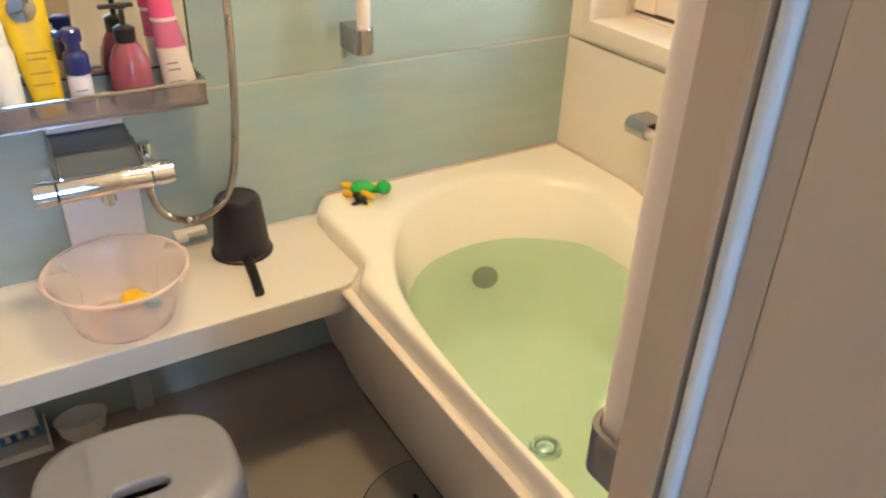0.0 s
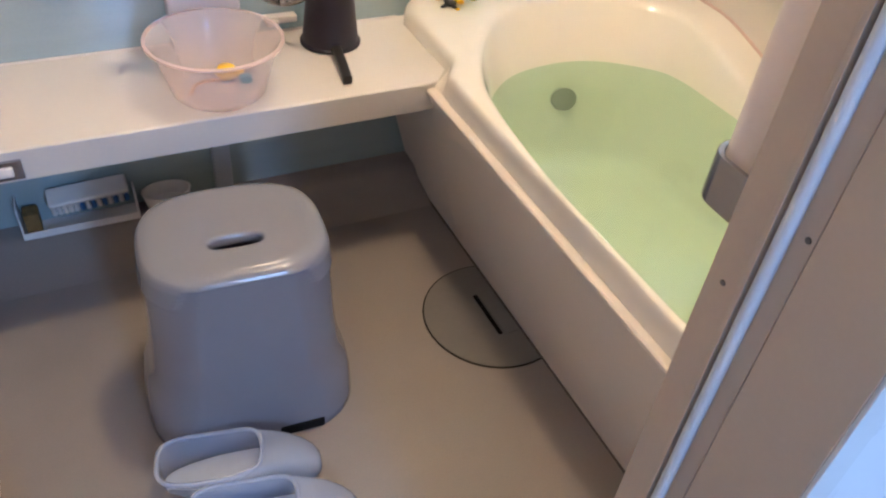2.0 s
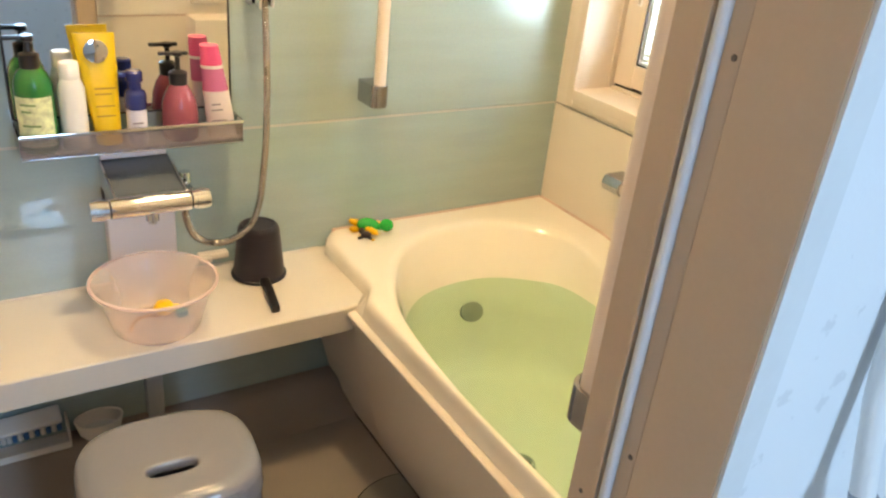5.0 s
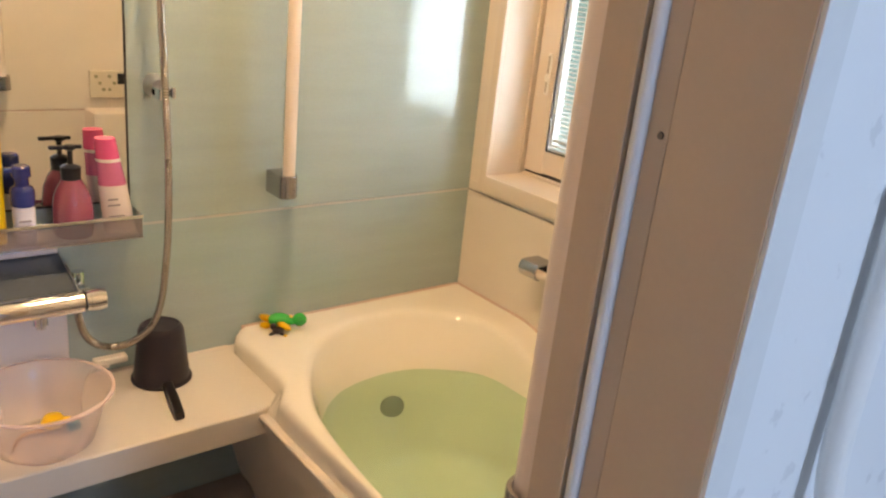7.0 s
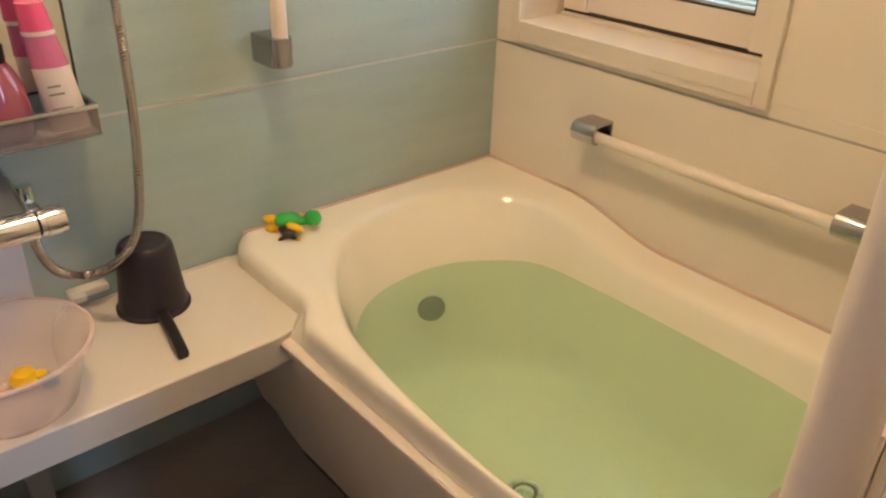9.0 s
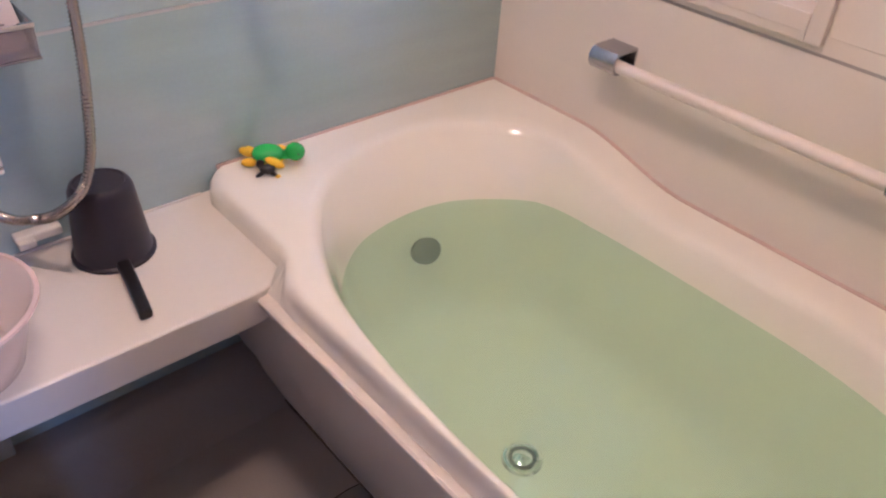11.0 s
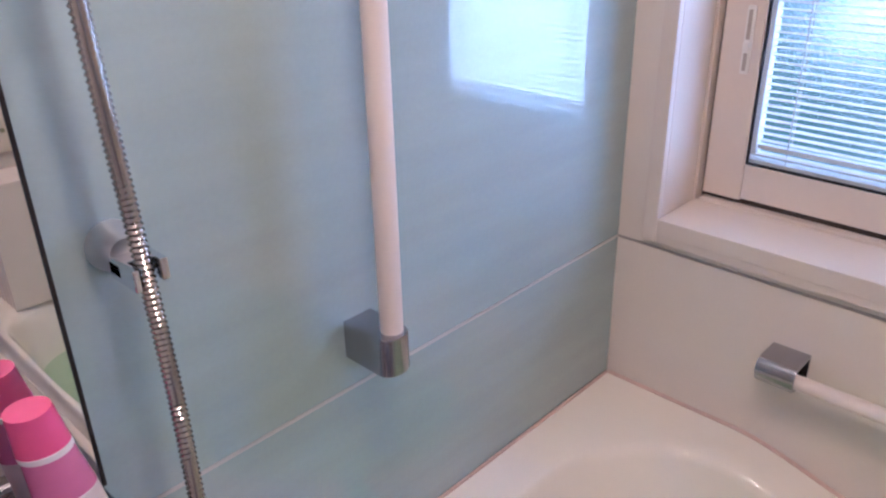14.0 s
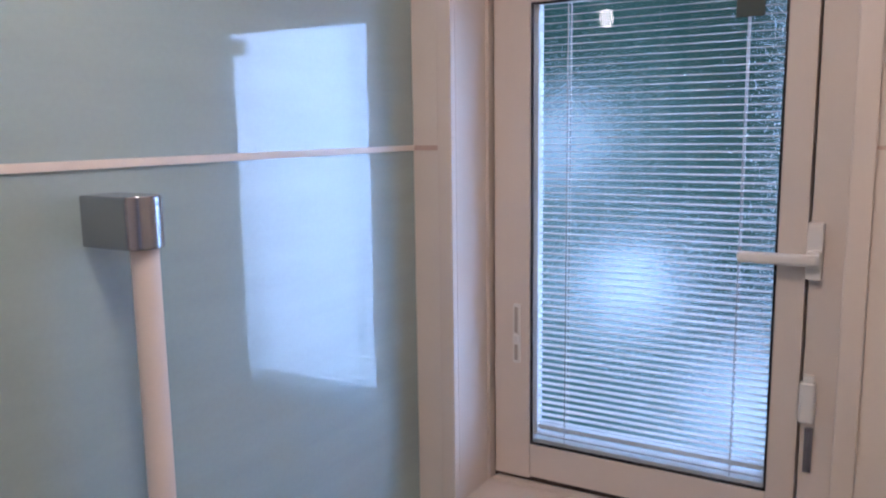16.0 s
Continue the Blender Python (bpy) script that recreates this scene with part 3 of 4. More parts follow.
skirt = [(min(x, 0.538) if not at_wall((x, y)) and y < 1.115 else x, y, rim_z(x, y) - 0.055) for x, y in outer]
rings = [skirt, edge(0.0, -0.021), edge(0.035, -0.011), edge(0.10, -0.0045), edge(0.18, -0.0012), edge(0.30, 0.0)]
rings.append(lift(toward(outer, inner, 0.70), 0.0))
rings.append(lift(toward(outer, inner, 0.90), -0.0012))
rings.append(lift(inner, -0.0062))
rings.append(lift(inset(inner, 0.0065), -0.0185))
mid = inset(inner, 0.013)


def north_lean(f, y, t):
    """The end wall of the tub leans back more than its sides."""
    return 1 - (1 - f) * (1 - 0.30 * smooth01(1.03, 1.31, y) * smooth01(0.0, 0.2, t))


ZB = 0.115
for k in range(1, 13):
    t = k / 12
    lean = 0.06 + 0.42 * t if t < 0.7 else 0.354 + 0.646 * smooth01(0.7, 1.0, t) ** 1.2
    ring = []
    for (rx, ry), (qx, qy) in zip(mid, bottom):
        f = north_lean(lean, ry, t)
        x, y = rx + (qx - rx) * f, ry + (qy - ry) * f
        z0 = rim_z(rx, ry) - 0.04
        zz = ZB + (z0 - ZB) * max(0.0, 1 - t / 0.82) ** 1.05
        ring.append((x, y, zz))
    rings.append(ring)
flat_bottom = [(0.885 + 0.25 * (x - 0.885), 0.755 + 0.25 * (y - 0.755), ZB - 0.002) for x, y in bottom]
rings.append(flat_bottom)
tub = thing("bathtub", "glossy ivory acrylic bathtub filled with green bath water", "bathtub", (0.92, 0.76, 0))
part("basin", loft(rings, True, False, True), TUBM, tub, sharp=60)
# the apron below the rim, leaning back to the floor
ya, yb = YS + 0.002, 1.108
rings = []
for i in range(25):
    y = ya + (yb - ya) * i / 24
    rings.append([(0.536, y, 0.4342), (0.523, y, 0.4338), (0.519, y, 0.431), (0.519, y, 0.425), (0.523, y, 0.421), (0.526, y, 0.418), (0.540, y, 0.385), (0.556, y, 0.30), (0.634, y, 0.02), (0.634, y, 0.001), (0.646, y, 0.001), (0.646, y, 0.02), (0.568, y, 0.30), (0.548, y, 0.42), (0.546, y, 0.4342)])
part("apron", loft(rings), APRON, tub, sharp=22)
rings = []
for y in (yb - 0.004, YN - 0.10, YN - 0.057, YN - 0.002):
    foot = 0.001 if y < YN - 0.06 else 0.062
    xf = 0.634 - 0.2786 * (foot - 0.02) if foot > 0.02 else 0.634
    rings.append([(0.5448, y, 0.372), (0.5570, y, 0.30), (xf + 0.001, y, max(foot, 0.02)), (xf + 0.001, y, foot), (xf + 0.012, y, foot), (xf + 0.012, y, max(foot, 0.02)), (0.569, y, 0.30), (0.556, y, 0.372)])
part("apron_end", loft(rings), APRON, tub, sharp=22)
# mottled dark brown strip along the apron's floor edge
part("apron_foot", box(0.6315, 0.636, YS + 0.002, 1.34, 0.0, 0.004), mat("foot_dark_brown", (0.12, 0.095, 0.08), 0.8, var=0.4, scale=(2, 30, 2)), tub)
part("drain_ring", lathe([(0.024, 0.0), (0.025, 0.005), (0.029, 0.0075), (0.034, 0.006), (0.037, 0.0)], 28, (0.835, 0.79, ZB), False, False), CHROME, tub, "chrome ring round the drain")
part("drain_seat", lathe([(0.026, 0.0), (0.026, 0.001), (0.0, 0.0012)], 24, (0.835, 0.79, ZB), cap1=False), mat("drain_dark", (0.10, 0.11, 0.11), 0.5), tub)
part("drain_plug", lathe([(0.017, 0.001), (0.018, 0.005), (0.012, 0.008), (0.0, 0.009)], 24, (0.835, 0.79, ZB), cap1=False), CHROME, tub)
pt = lathe([(0.0, 0.0), (0.029, 0.001), (0.033, 0.004), (0.033, 0.012), (0.0, 0.013)], 28, cap0=False, cap1=False, sy=0.82)
part("circulation_port", moved(pt, look((0.946, 1.205, 0.274), (0.912, 0.965, 0.42)) @ pose(0, 0, 0, 180)), mat("port_grey", (0.17, 0.165, 0.14), 0.4), tub, "grey round circulation port")
for bx, by in ((0.583, 0.30), (0.575, 0.24)):
    part("apron_clip", box(bx - 0.004, bx + 0.006, by - 0.008, by + 0.008, 0.30, 0.307, 0.002), BLACK, tub)
WATERM = clear("bath_water", (0.805, 0.975, 0.843), milky=0.13, milk_col=(0.70, 0.95, 0.75), ior=1.33, rough=0.03, ripple=0.02)
ZW = 0.364
b = bmesh.new()
wl = []
for p, q in zip(mid, bottom):
    f = north_lean(0.13, p[1], 0.2)
    wl.append((p[0] + (q[0] - p[0]) * f, p[1] + (q[1] - p[1]) * f))
b.faces.new([b.verts.new((x, y, ZW)) for x, y in inset(wl, -0.012)])
tagged(part("bath_water", b, WATERM, smooth=False), "still green bath water in the tub", "water")

bead = thing("sealant_bead", "pinkish sealant bead between tub and walls", "sealant", (0.94, YN, ZR), kind="structure")
part("bead_north", box(0.615, XE - 0.004, YN - 0.0060, YN - 0.0008, ZR - 0.008, ZR + 0.0035, 0.0015), SEAM, bead)
rings = []
for k in range(40):
    y = YN - 0.007 - (YN - 0.007 - YS - 0.004) * k / 39
    z_ = rim_z(XE, y)
    rings.append([(XE - 0.0065, y, z_ - 0.006), (XE - 0.0065, y, z_ + 0.0015), (XE - 0.0008, y, z_ + 0.0045), (XE - 0.0008, y, z_ - 0.006)])
part("bead_east", loft(rings), SEAM, bead)

# ---- counter ----
counter = thing("counter", "long cream bathroom counter with a rounded front corner", "counter", (0.1, 1.25, 0.385))
prof = [(XW, 1.095), (0.30, 1.095), (0.500, 1.095), (0.516, 1.0956), (0.532, 1.0978), (0.546, 1.1020), (0.558, 1.1080), (0.570, 1.1160), (0.5795, 1.1225), (0.5795, 1.345), (0.620, 1.375), (0.620, YN), (XW, YN)]


def worktop_ring(back, z_):
    return [(x, y + (back if y < 1.2 else 0), z_) for x, y in prof]


rings = [worktop_ring(0.012, 0.381), worktop_ring(0.004, 0.383), worktop_ring(0.0, 0.4415), worktop_ring(0.0010, 0.4440), worktop_ring(0.0035, 0.4455), worktop_ring(0.008, 0.446)]
part("worktop", loft(rings), COUNTERM, counter, sharp=32)
part("backsplash_bead", box(XW, 0.5795, YN - 0.006, YN - 0.0005, 0.446, 0.4495, 0.002), COUNTERM, counter)
hd = part("pull_plate", box(-0.327, -0.228, 1.0895, 1.100, 0.392, 0.428, 0.002), SATIN, counter, "brushed metal plate")
part("rocker", box(-0.312, -0.243, 1.085, 1.0915, 0.400, 0.420, 0.004, 3), WHITE, hd)

# ---- the things on the north wall ----
mirror = thing("mirror", "tall frameless bathroom mirror with a thin dark edge", "mirror", (0.145, YN, 0.84))
part("glass", box(-0.066, 0.354, 1.388, 1.394, 0.842, 1.78), MIRROR, mirror, smooth=False)
part("edge", merge(box(0.354, 0.358, 1.387, YN, 0.84, 1.782), box(-0.070, -0.066, 1.387, YN, 0.84, 1.782), box(-0.066, 0.354, 1.387, YN, 1.78, 1.784), box(-0.066, 0.354, 1.387, YN, 0.838, 0.842)), BLACK, mirror)
part("backing", box(-0.066, 0.354, 1.394, YN, 0.842, 1.78), BLACK, mirror)

# round ceiling light, and a small lamp on the wall above the rail
cl = thing("ceiling_light", "round frosted ceiling light, lit warm", "lamp", (0.45, 0.86, TOP))
part("base", lathe([(0.110, 0.0), (0.110, -0.014), (0.100, -0.018)], 40, (0.45, 0.86, TOP - 0.0005)), WHITE, cl)
part("diffuser", lathe([(0.088, -0.018), (0.088, -0.034), (0.078, -0.052), (0.05, -0.064), (0.0, -0.068)], 40, (0.45, 0.86, TOP - 0.0005), True, False), glow("lamp_glow", (1.0, 0.74, 0.46), LAMP), cl)
lamp = thing("wall_lamp", "small lit lamp on a white wall base", "lamp", (LAMP_AT[0], YN, LAMP_AT[2]))
part("base", box(LAMP_AT[0] - 0.06, LAMP_AT[0] + 0.06, 1.378, YN, LAMP_AT[2] - 0.06, LAMP_AT[2] + 0.06, 0.006), WHITE, lamp)
part("diffuser", moved(lathe([(0.020, 0), (0.024, 0.01), (0.022, 0.022), (0.0, 0.028)], 24, cap1=False), pose(LAMP_AT[0], 1.378, LAMP_AT[2], 90, 0, 0)), glow("small_lamp_glow", (1.0, 0.86, 0.66), 40.0), lamp)


def rail_bracket(parent, b):
    return part("bracket", b, SATIN, parent, "satin chrome bracket")


# upright grab rail
r1 = thing("grab_rail", "upright pinkish white grab rail with chrome brackets on the aqua wall", "grab rail", (0.694, YN, 0.83), group="grab rails")
def d_block(hw, depth, h):
    """A block with a rounded nose: from the wall at y = 0 out to -depth."""
    out = [(hw, 0.0), (hw, -depth + hw * 0.8)]
    for k in range(1, 12):
        a = math.pi * k / 12
        out.append((hw * math.cos(a), -depth + hw * 0.8 - hw * 0.8 * math.sin(a)))
    out += [(-hw, -depth + hw * 0.8), (-hw, 0.0)]
    e = 0.002
    return loft([[(x * 0.96, y * 0.985, 0.0) for x, y in out], [(x, y, e) for x, y in out], [(x, y, h - e) for x, y in out], [(x * 0.96, y * 0.985, h) for x, y in out]])


def d_shell(hw, depth, h, deep=0.030):
    """The same block, hollow from its end at h, so that a bar runs into it."""
    out = [(hw, 0.0), (hw, -depth + hw * 0.8)]
    for k in range(1, 12):
        a = math.pi * k / 12
        out.append((hw * math.cos(a), -depth + hw * 0.8 - hw * 0.8 * math.sin(a)))
    out += [(-hw, -depth + hw * 0.8), (-hw, 0.0)]
    e, w = 0.0015, 0.0045
    inner_ = [(x * (hw - w) / hw, -w + (y + w) * (depth - 2 * w) / (depth - w) if y < -w else -w) for x, y in out]
    return loft([[(x * 0.97, y * 0.985, 0.0) for x, y in out], [(x, y, e) for x, y in out], [(x, y, h - 0.0008) for x, y in out], [(x * 0.985, y * 0.995, h) for x, y in out],
                 [(x, y, h) for x, y in inner_], [(x, y, h - deep) for x, y in inner_]])


for z0 in (0.828, 1.372):
    rail_bracket(r1, moved(d_block(0.0225, 0.080, 0.052), pose(0.694, YN, z0)))
part("bar", rod((0.698, 1.341, 0.876), (0.698, 1.341, 1.374), 0.0140, 24), RAILM, r1)
# level grab rail
r2 = thing("grab_rail", "level white grab rail with chrome brackets above the tub", "grab rail", (XE, 0.80, 0.66), group="grab rails")
for y0, way in ((1.100, -1), (0.478, 1)):
    rail_bracket(r2, moved(d_shell(0.0215, 0.066, 0.060), Matrix.Translation((XE, y0, 0.660)) @ Matrix(((0, 1, 0, 0), (0, 0, way, 0), (1, 0, 0, 0), (0, 0, 0, 1)))))
part("bar", rod((1.254, 0.510, 0.655), (1.254, 1.068, 0.655), 0.0120, 24), RAILM, r2)
# grab rail beside the doorway
r3 = thing("grab_rail", "upright white grab rail beside the doorway", "grab rail", (0.345, YS, 0.86), group="grab rails")
for z0 in (0.860, 1.48):
    rail_bracket(r3, moved((d_shell if z0 < 1 else d_block)(0.0265, 0.086, 0.044), pose(0.346, YS, z0, 0, 0, 180)))
part("bar", rod((0.346, 0.189, 0.879), (0.346, 0.189, 1.482), 0.0172, 24), RAILM, r3)

# faucet
fa = thing("shower_faucet", "chrome thermostatic shower faucet with a smoked glass top", "faucet", (0.146, YN, 0.69))
part("body", rod((0.068, 1.252, 0.690), (0.222, 1.252, 0.690), 0.0215, 28), CHROME, fa)
for x0, x1 in ((0.030, 0.064), (0.226, 0.262)):
    b = rod((x0, 1.252, 0.690), (x1, 1.252, 0.690), 0.0205, 24)
    k = part("knob", merge(b, rod((x0 + 0.008, 1.252, 0.690), (x1 - 0.008, 1.252, 0.690), 0.0225, 24)), CHROME, fa)
part("ring", rod((0.064, 1.252, 0.690), (0.068, 1.252, 0.690), 0.018, 20), BLACK, fa)
part("ring", rod((0.222, 1.252, 0.690), (0.226, 1.252, 0.690), 0.018, 20), BLACK, fa)
tp = loft([[(0.080, 1.262, 0.704), (0.080, 1.262, 0.709), (0.080, YN, 0.739), (0.080, YN, 0.700)], [(0.214, 1.262, 0.704), (0.214, 1.262, 0.709), (0.214, YN, 0.739), (0.214, YN, 0.700)]])
part("top_plate", tp, DARKTOP, fa, "smoked glass top")
for x in (0.076, 0.214):
    part("side_rim", loft([[(x, 1.240, 0.690), (x, 1.250, 0.713), (x, YN, 0.744), (x, YN, 0.66), (x, 1.262, 0.668)], [(x + 0.004, 1.240, 0.690), (x + 0.004, 1.250, 0.713), (x + 0.004, YN, 0.744), (x + 0.004, YN, 0.66), (x + 0.004, 1.262, 0.668)]]), CHROME, fa)
part("spout", merge(lathe([(0.011, -0.018), (0.013, -0.016), (0.013, 0.0)], 18, (0.146, 1.252, 0.672)), rod((0.146, 1.252, 0.648), (0.146, 1.252, 0.656), 0.008, 14)), CHROME, fa)
part("hose_elbow", merge(rod((0.232, 1.30, 0.692), (0.232, 1.335, 0.692), 0.012, 16), rod((0.232, 1.32, 0.70), (0.232, 1.32, 0.725), 0.012, 16), rod((0.232, 1.315, 0.66), (0.232, 1.315, 0.69), 0.011, 16), rod((0.214, 1.32, 0.692), (0.235, 1.32, 0.692), 0.009, 14)), CHROME, fa)
cov = thing("pipe_cover", "pale lilac white pipe cover below the faucet", "pipe cover", (0.145, YN, 0.446))
part("panel", box(0.076, 0.216, 1.352, YN, 0.4465, 0.690, 0.006, 3), mat("lilac_white", (0.70, 0.67, 0.70), 0.23, var=0.02, coat=0.2), cov)
part("upper_panel", box(0.080, 0.214, 1.391, YN, 0.741, 0.7835, 0.002), mat("lilac_white", (0.70, 0.67, 0.70)), cov)
# grey-blue slab below the counter, its colour standing in for a wall reflection
part("reflection_slab", box(0.128, 0.168, 1.376, YN, 0.066, 0.376, 0.004), mat("reflection_grey_blue", (0.40, 0.46, 0.52), 0.3, var=0.05), cov)

# hose, hook and shower head
sh = thing("shower", "corrugated metal shower hose with a head on a chrome hook", "shower", (0.416, YN, 1.07))
hose_pts = [(0.232, 1.315, 0.668), (0.230, 1.322, 0.625), (0.245, 1.332, 0.575), (0.268, 1.338, 0.548), (0.292, 1.333, 0.540), (0.308, 1.313, 0.548), (0.324, 1.292, 0.563), (0.343, 1.276, 0.584), (0.363, 1.274, 0.607),
            (0.380, 1.278, 0.650), (0.392, 1.286, 0.71), (0.404, 1.298, 0.80), (0.415, 1.322, 0.94), (0.416, 1.336, 1.08), (0.408, 1.332, 1.24), (0.402, 1.330, 1.42), (0.402, 1.328, 1.60), (0.405, 1.315, 1.66)]
part("hose", tube(hose_pts, 0.0072, 600, 14, (0.0056, 0.0012)), HOSEM, sh, sharp=80)
part("hook_disc", moved(lathe([(0.024, 0.0), (0.024, 0.006), (0.020, 0.022), (0.015, 0.030)], 28), pose(0.417, YN, 1.075, 90, 0, 0)), mat("satin_light", (0.60, 0.60, 0.62), 0.28, 1.0, var=0.04, bump=0.0), sh)
part("hook_fork", merge(box(0.4015, 0.4075, 1.326, 1.374, 1.056, 1.078, 0.0025), box(0.4255, 0.4335, 1.324, 1.370, 1.060, 1.082, 0.0035), box(0.4015, 0.4335, 1.350, 1.374, 1.060, 1.076, 0.0025)), CHROME, sh)
part("holder", merge(box(0.388, 0.422, 1.345, YN, 1.66, 1.70, 0.005), rod((0.405, 1.335, 1.65), (0.405, 1.320, 1.71), 0.016, 18)), CHROME, sh)
part("head", moved(merge(lathe([(0.010, 0), (0.012, 0.10), (0.020, 0.135)], 18), moved(lathe([(0.0, 0), (0.040, 0.002), (0.044, 0.010), (0.034, 0.030), (0.0, 0.036)], 28, cap0=False, cap1=False), pose(0, -0.012, 0.145, 110, 0, 0))), pose(0.405, 1.318, 1.70, 14, 0, 0)), SATIN, sh)
part("hose_rest", merge(box(0.270, 0.340, 1.376, YN, 0.472, 0.488, 0.005, 3), box(0.270, 0.296, 1.360, 1.378, 0.474, 0.486, 0.004)), COUNTERM, sh)

# shelf tray
tray = thing("shelf_tray", "chrome-edged shelf tray with a see-through smoked front", "shelf", (0.145, YN, 0.787))
SMOKE = clear("smoked_acrylic", (0.74, 0.70, 0.71), milky=0.20, milk_col=(0.50, 0.46, 0.48), ior=1.6, rough=0.05)
part("base", box(-0.066, 0.352, 1.310, YN, 0.787, 0.791), mat("tray_grey", (0.50, 0.48, 0.48), 0.3, var=0.05), tray)
part("front_panel", box(-0.068, 0.355, 1.305, 1.3085, 0.786, 0.826), SMOKE, tray, smooth=False)
part("front_rim", box(-0.070, 0.357, 1.3035, 1.3105, 0.826, 0.833, 0.0015), CHROME, tray)
part("bottom_rim", box(-0.070, 0.357, 1.3040, 1.3100, 0.784, 0.787, 0.001), SATIN, tray)
for x in (-0.070, 0.354):
    part("side", box(x, x + 0.003, 1.3105, YN, 0.787, 0.832), SATIN, tray)

SHELF = 0.791


def bars(parent, x0, x1, y, zs, m, h=0.003):
    for z_, k in zs:
        part("print_bar", box(x0, x0 + (x1 - x0) * k, y - 0.0006, y, z_, z_ + h), m, parent)


INK = mat("grey_ink", (0.25, 0.22, 0.24), 0.6)
# green pump bottle
gb = thing("pump_bottle", "dark green pump bottle with a pale label", "bottle", (-0.030, 1.345, SHELF), group="toiletries")
part("body", lathe([(0.031, 0), (0.034, 0.004), (0.034, 0.122), (0.032, 0.138), (0.026, 0.152), (0.016, 0.162), (0.014, 0.168)], 28, (-0.030, 1.345, SHELF)), mat("green_plastic", (0.02, 0.17, 0.035), 0.2, var=0.12, coat=0.25), gb)
arc = [math.radians(195 + 125 * k / 16) for k in range(17)]
lb = part("label", loft([[(-0.030 + 0.0346 * math.cos(t), 1.345 + 0.0346 * math.sin(t), SHELF + z_) for t in arc] for z_ in (0.016, 0.112)], False, False, False), mat("pale_green_label", (0.66, 0.70, 0.42), 0.5, var=0.25, scale=(90, 90, 90)), gb)
for z_, w in ((0.096, 0.7), (0.083, 0.5), (0.056, 0.8), (0.034, 0.6)):
    part("print_bar", loft([[(-0.030 + 0.0350 * math.cos(t), 1.345 + 0.0350 * math.sin(t), SHELF + z_ + h) for t in arc[3:3 + int(11 * w)]] for h in (0.0, 0.004)], False, False, False), mat("label_green_ink", (0.16, 0.28, 0.10), 0.5), gb)
part("pump", merge(lathe([(0.0175, 0.160), (0.0175, 0.186), (0.008, 0.190), (0.0055, 0.208), (0.011, 0.210), (0.011, 0.220)], 18, (-0.030, 1.345, SHELF)), box(-0.072, -0.028, 1.340, 1.349, SHELF + 0.211, SHELF + 0.220, 0.003)), BLACK, gb)
# white bottle
wb = thing("white_bottle", "plain white plastic bottle with a round cap", "bottle", (0.034, 1.345, SHELF), group="toiletries")
part("body", lathe([(0.023, 0), (0.025, 0.003), (0.025, 0.118), (0.020, 0.132), (0.018, 0.136)], 28, (0.034, 1.345, SHELF)), WHITE, wb)
part("cap", lathe([(0.0185, 0.137), (0.0185, 0.166), (0.016, 0.169)], 24, (0.034, 1.345, SHELF)), WHITE, wb)
# yellow tube
yt = thing("refill_pouch", "yellow refill pouch with a round silver spot", "pouch", (0.094, 1.352, SHELF), group="toiletries")
rings = []
for k in range(9):
    t = k / 8
    hw, hd_ = 0.024 + 0.014 * t, 0.020 * (1 - t) + 0.002
    rings.append([(0.096 - 0.012 * t + hw * math.copysign(abs(math.cos(a)) ** 0.6, math.cos(a)), 1.352 + hd_ * math.sin(a), SHELF + 0.002 + 0.218 * t) for a in [6.28318531 * i / 24 for i in range(24)]])
part("body", loft(rings), mat("yellow_plastic", (0.78, 0.52, 0.02), 0.3, var=0.08, scale=(20, 20, 20), coat=0.3), yt)
part("spot", moved(lathe([(0.022, 0), (0.022, 0.002), (0.017, 0.003), (0.0, 0.0035)], 28, cap1=False), pose(0.084, 1.343, SHELF + 0.187, 90, 0, 0)), CHROME, yt)
bars(yt, 0.074, 0.118, 1.3345, ((SHELF + 0.115, 0.9), (SHELF + 0.104, 0.7), (SHELF + 0.080, 0.8), (SHELF + 0.06, 0.8)), mat("brown_ink", (0.45, 0.25, 0.03), 0.5), )
# blue bottle
bb = thing("blue_bottle", "small white bottle with a dark blue cap", "bottle", (0.149, 1.340, SHELF), group="toiletries")
part("body", lathe([(0.018, 0), (0.0195, 0.003), (0.0195, 0.068), (0.018, 0.072)], 24, (0.149, 1.340, SHELF)), mat("pale_lilac_plastic", (0.72, 0.70, 0.78), 0.3, var=0.05), bb)
part("nozzle", moved(box(-0.030, -0.012, -0.006, 0.006, 0.136, 0.146, 0.003), pose(0.149, 1.340, SHELF)), mat("navy_plastic", (0.012, 0.02, 0.14), 0.2, coat=0.4), bb)
part("cap", lathe([(0.0200, 0.072), (0.0212, 0.074), (0.0212, 0.101), (0.018, 0.108), (0.0125, 0.111), (0.0125, 0.126), (0.0165, 0.128), (0.0165, 0.145), (0.013, 0.149)], 24, (0.149, 1.340, SHELF)), mat("navy_plastic", (0.012, 0.02, 0.14), 0.2, coat=0.4), bb)
bars(bb, 0.136, 0.162, 1.3198, ((SHELF + 0.045, 0.8), (SHELF + 0.034, 0.3), (SHELF + 0.024, 0.9)), INK)
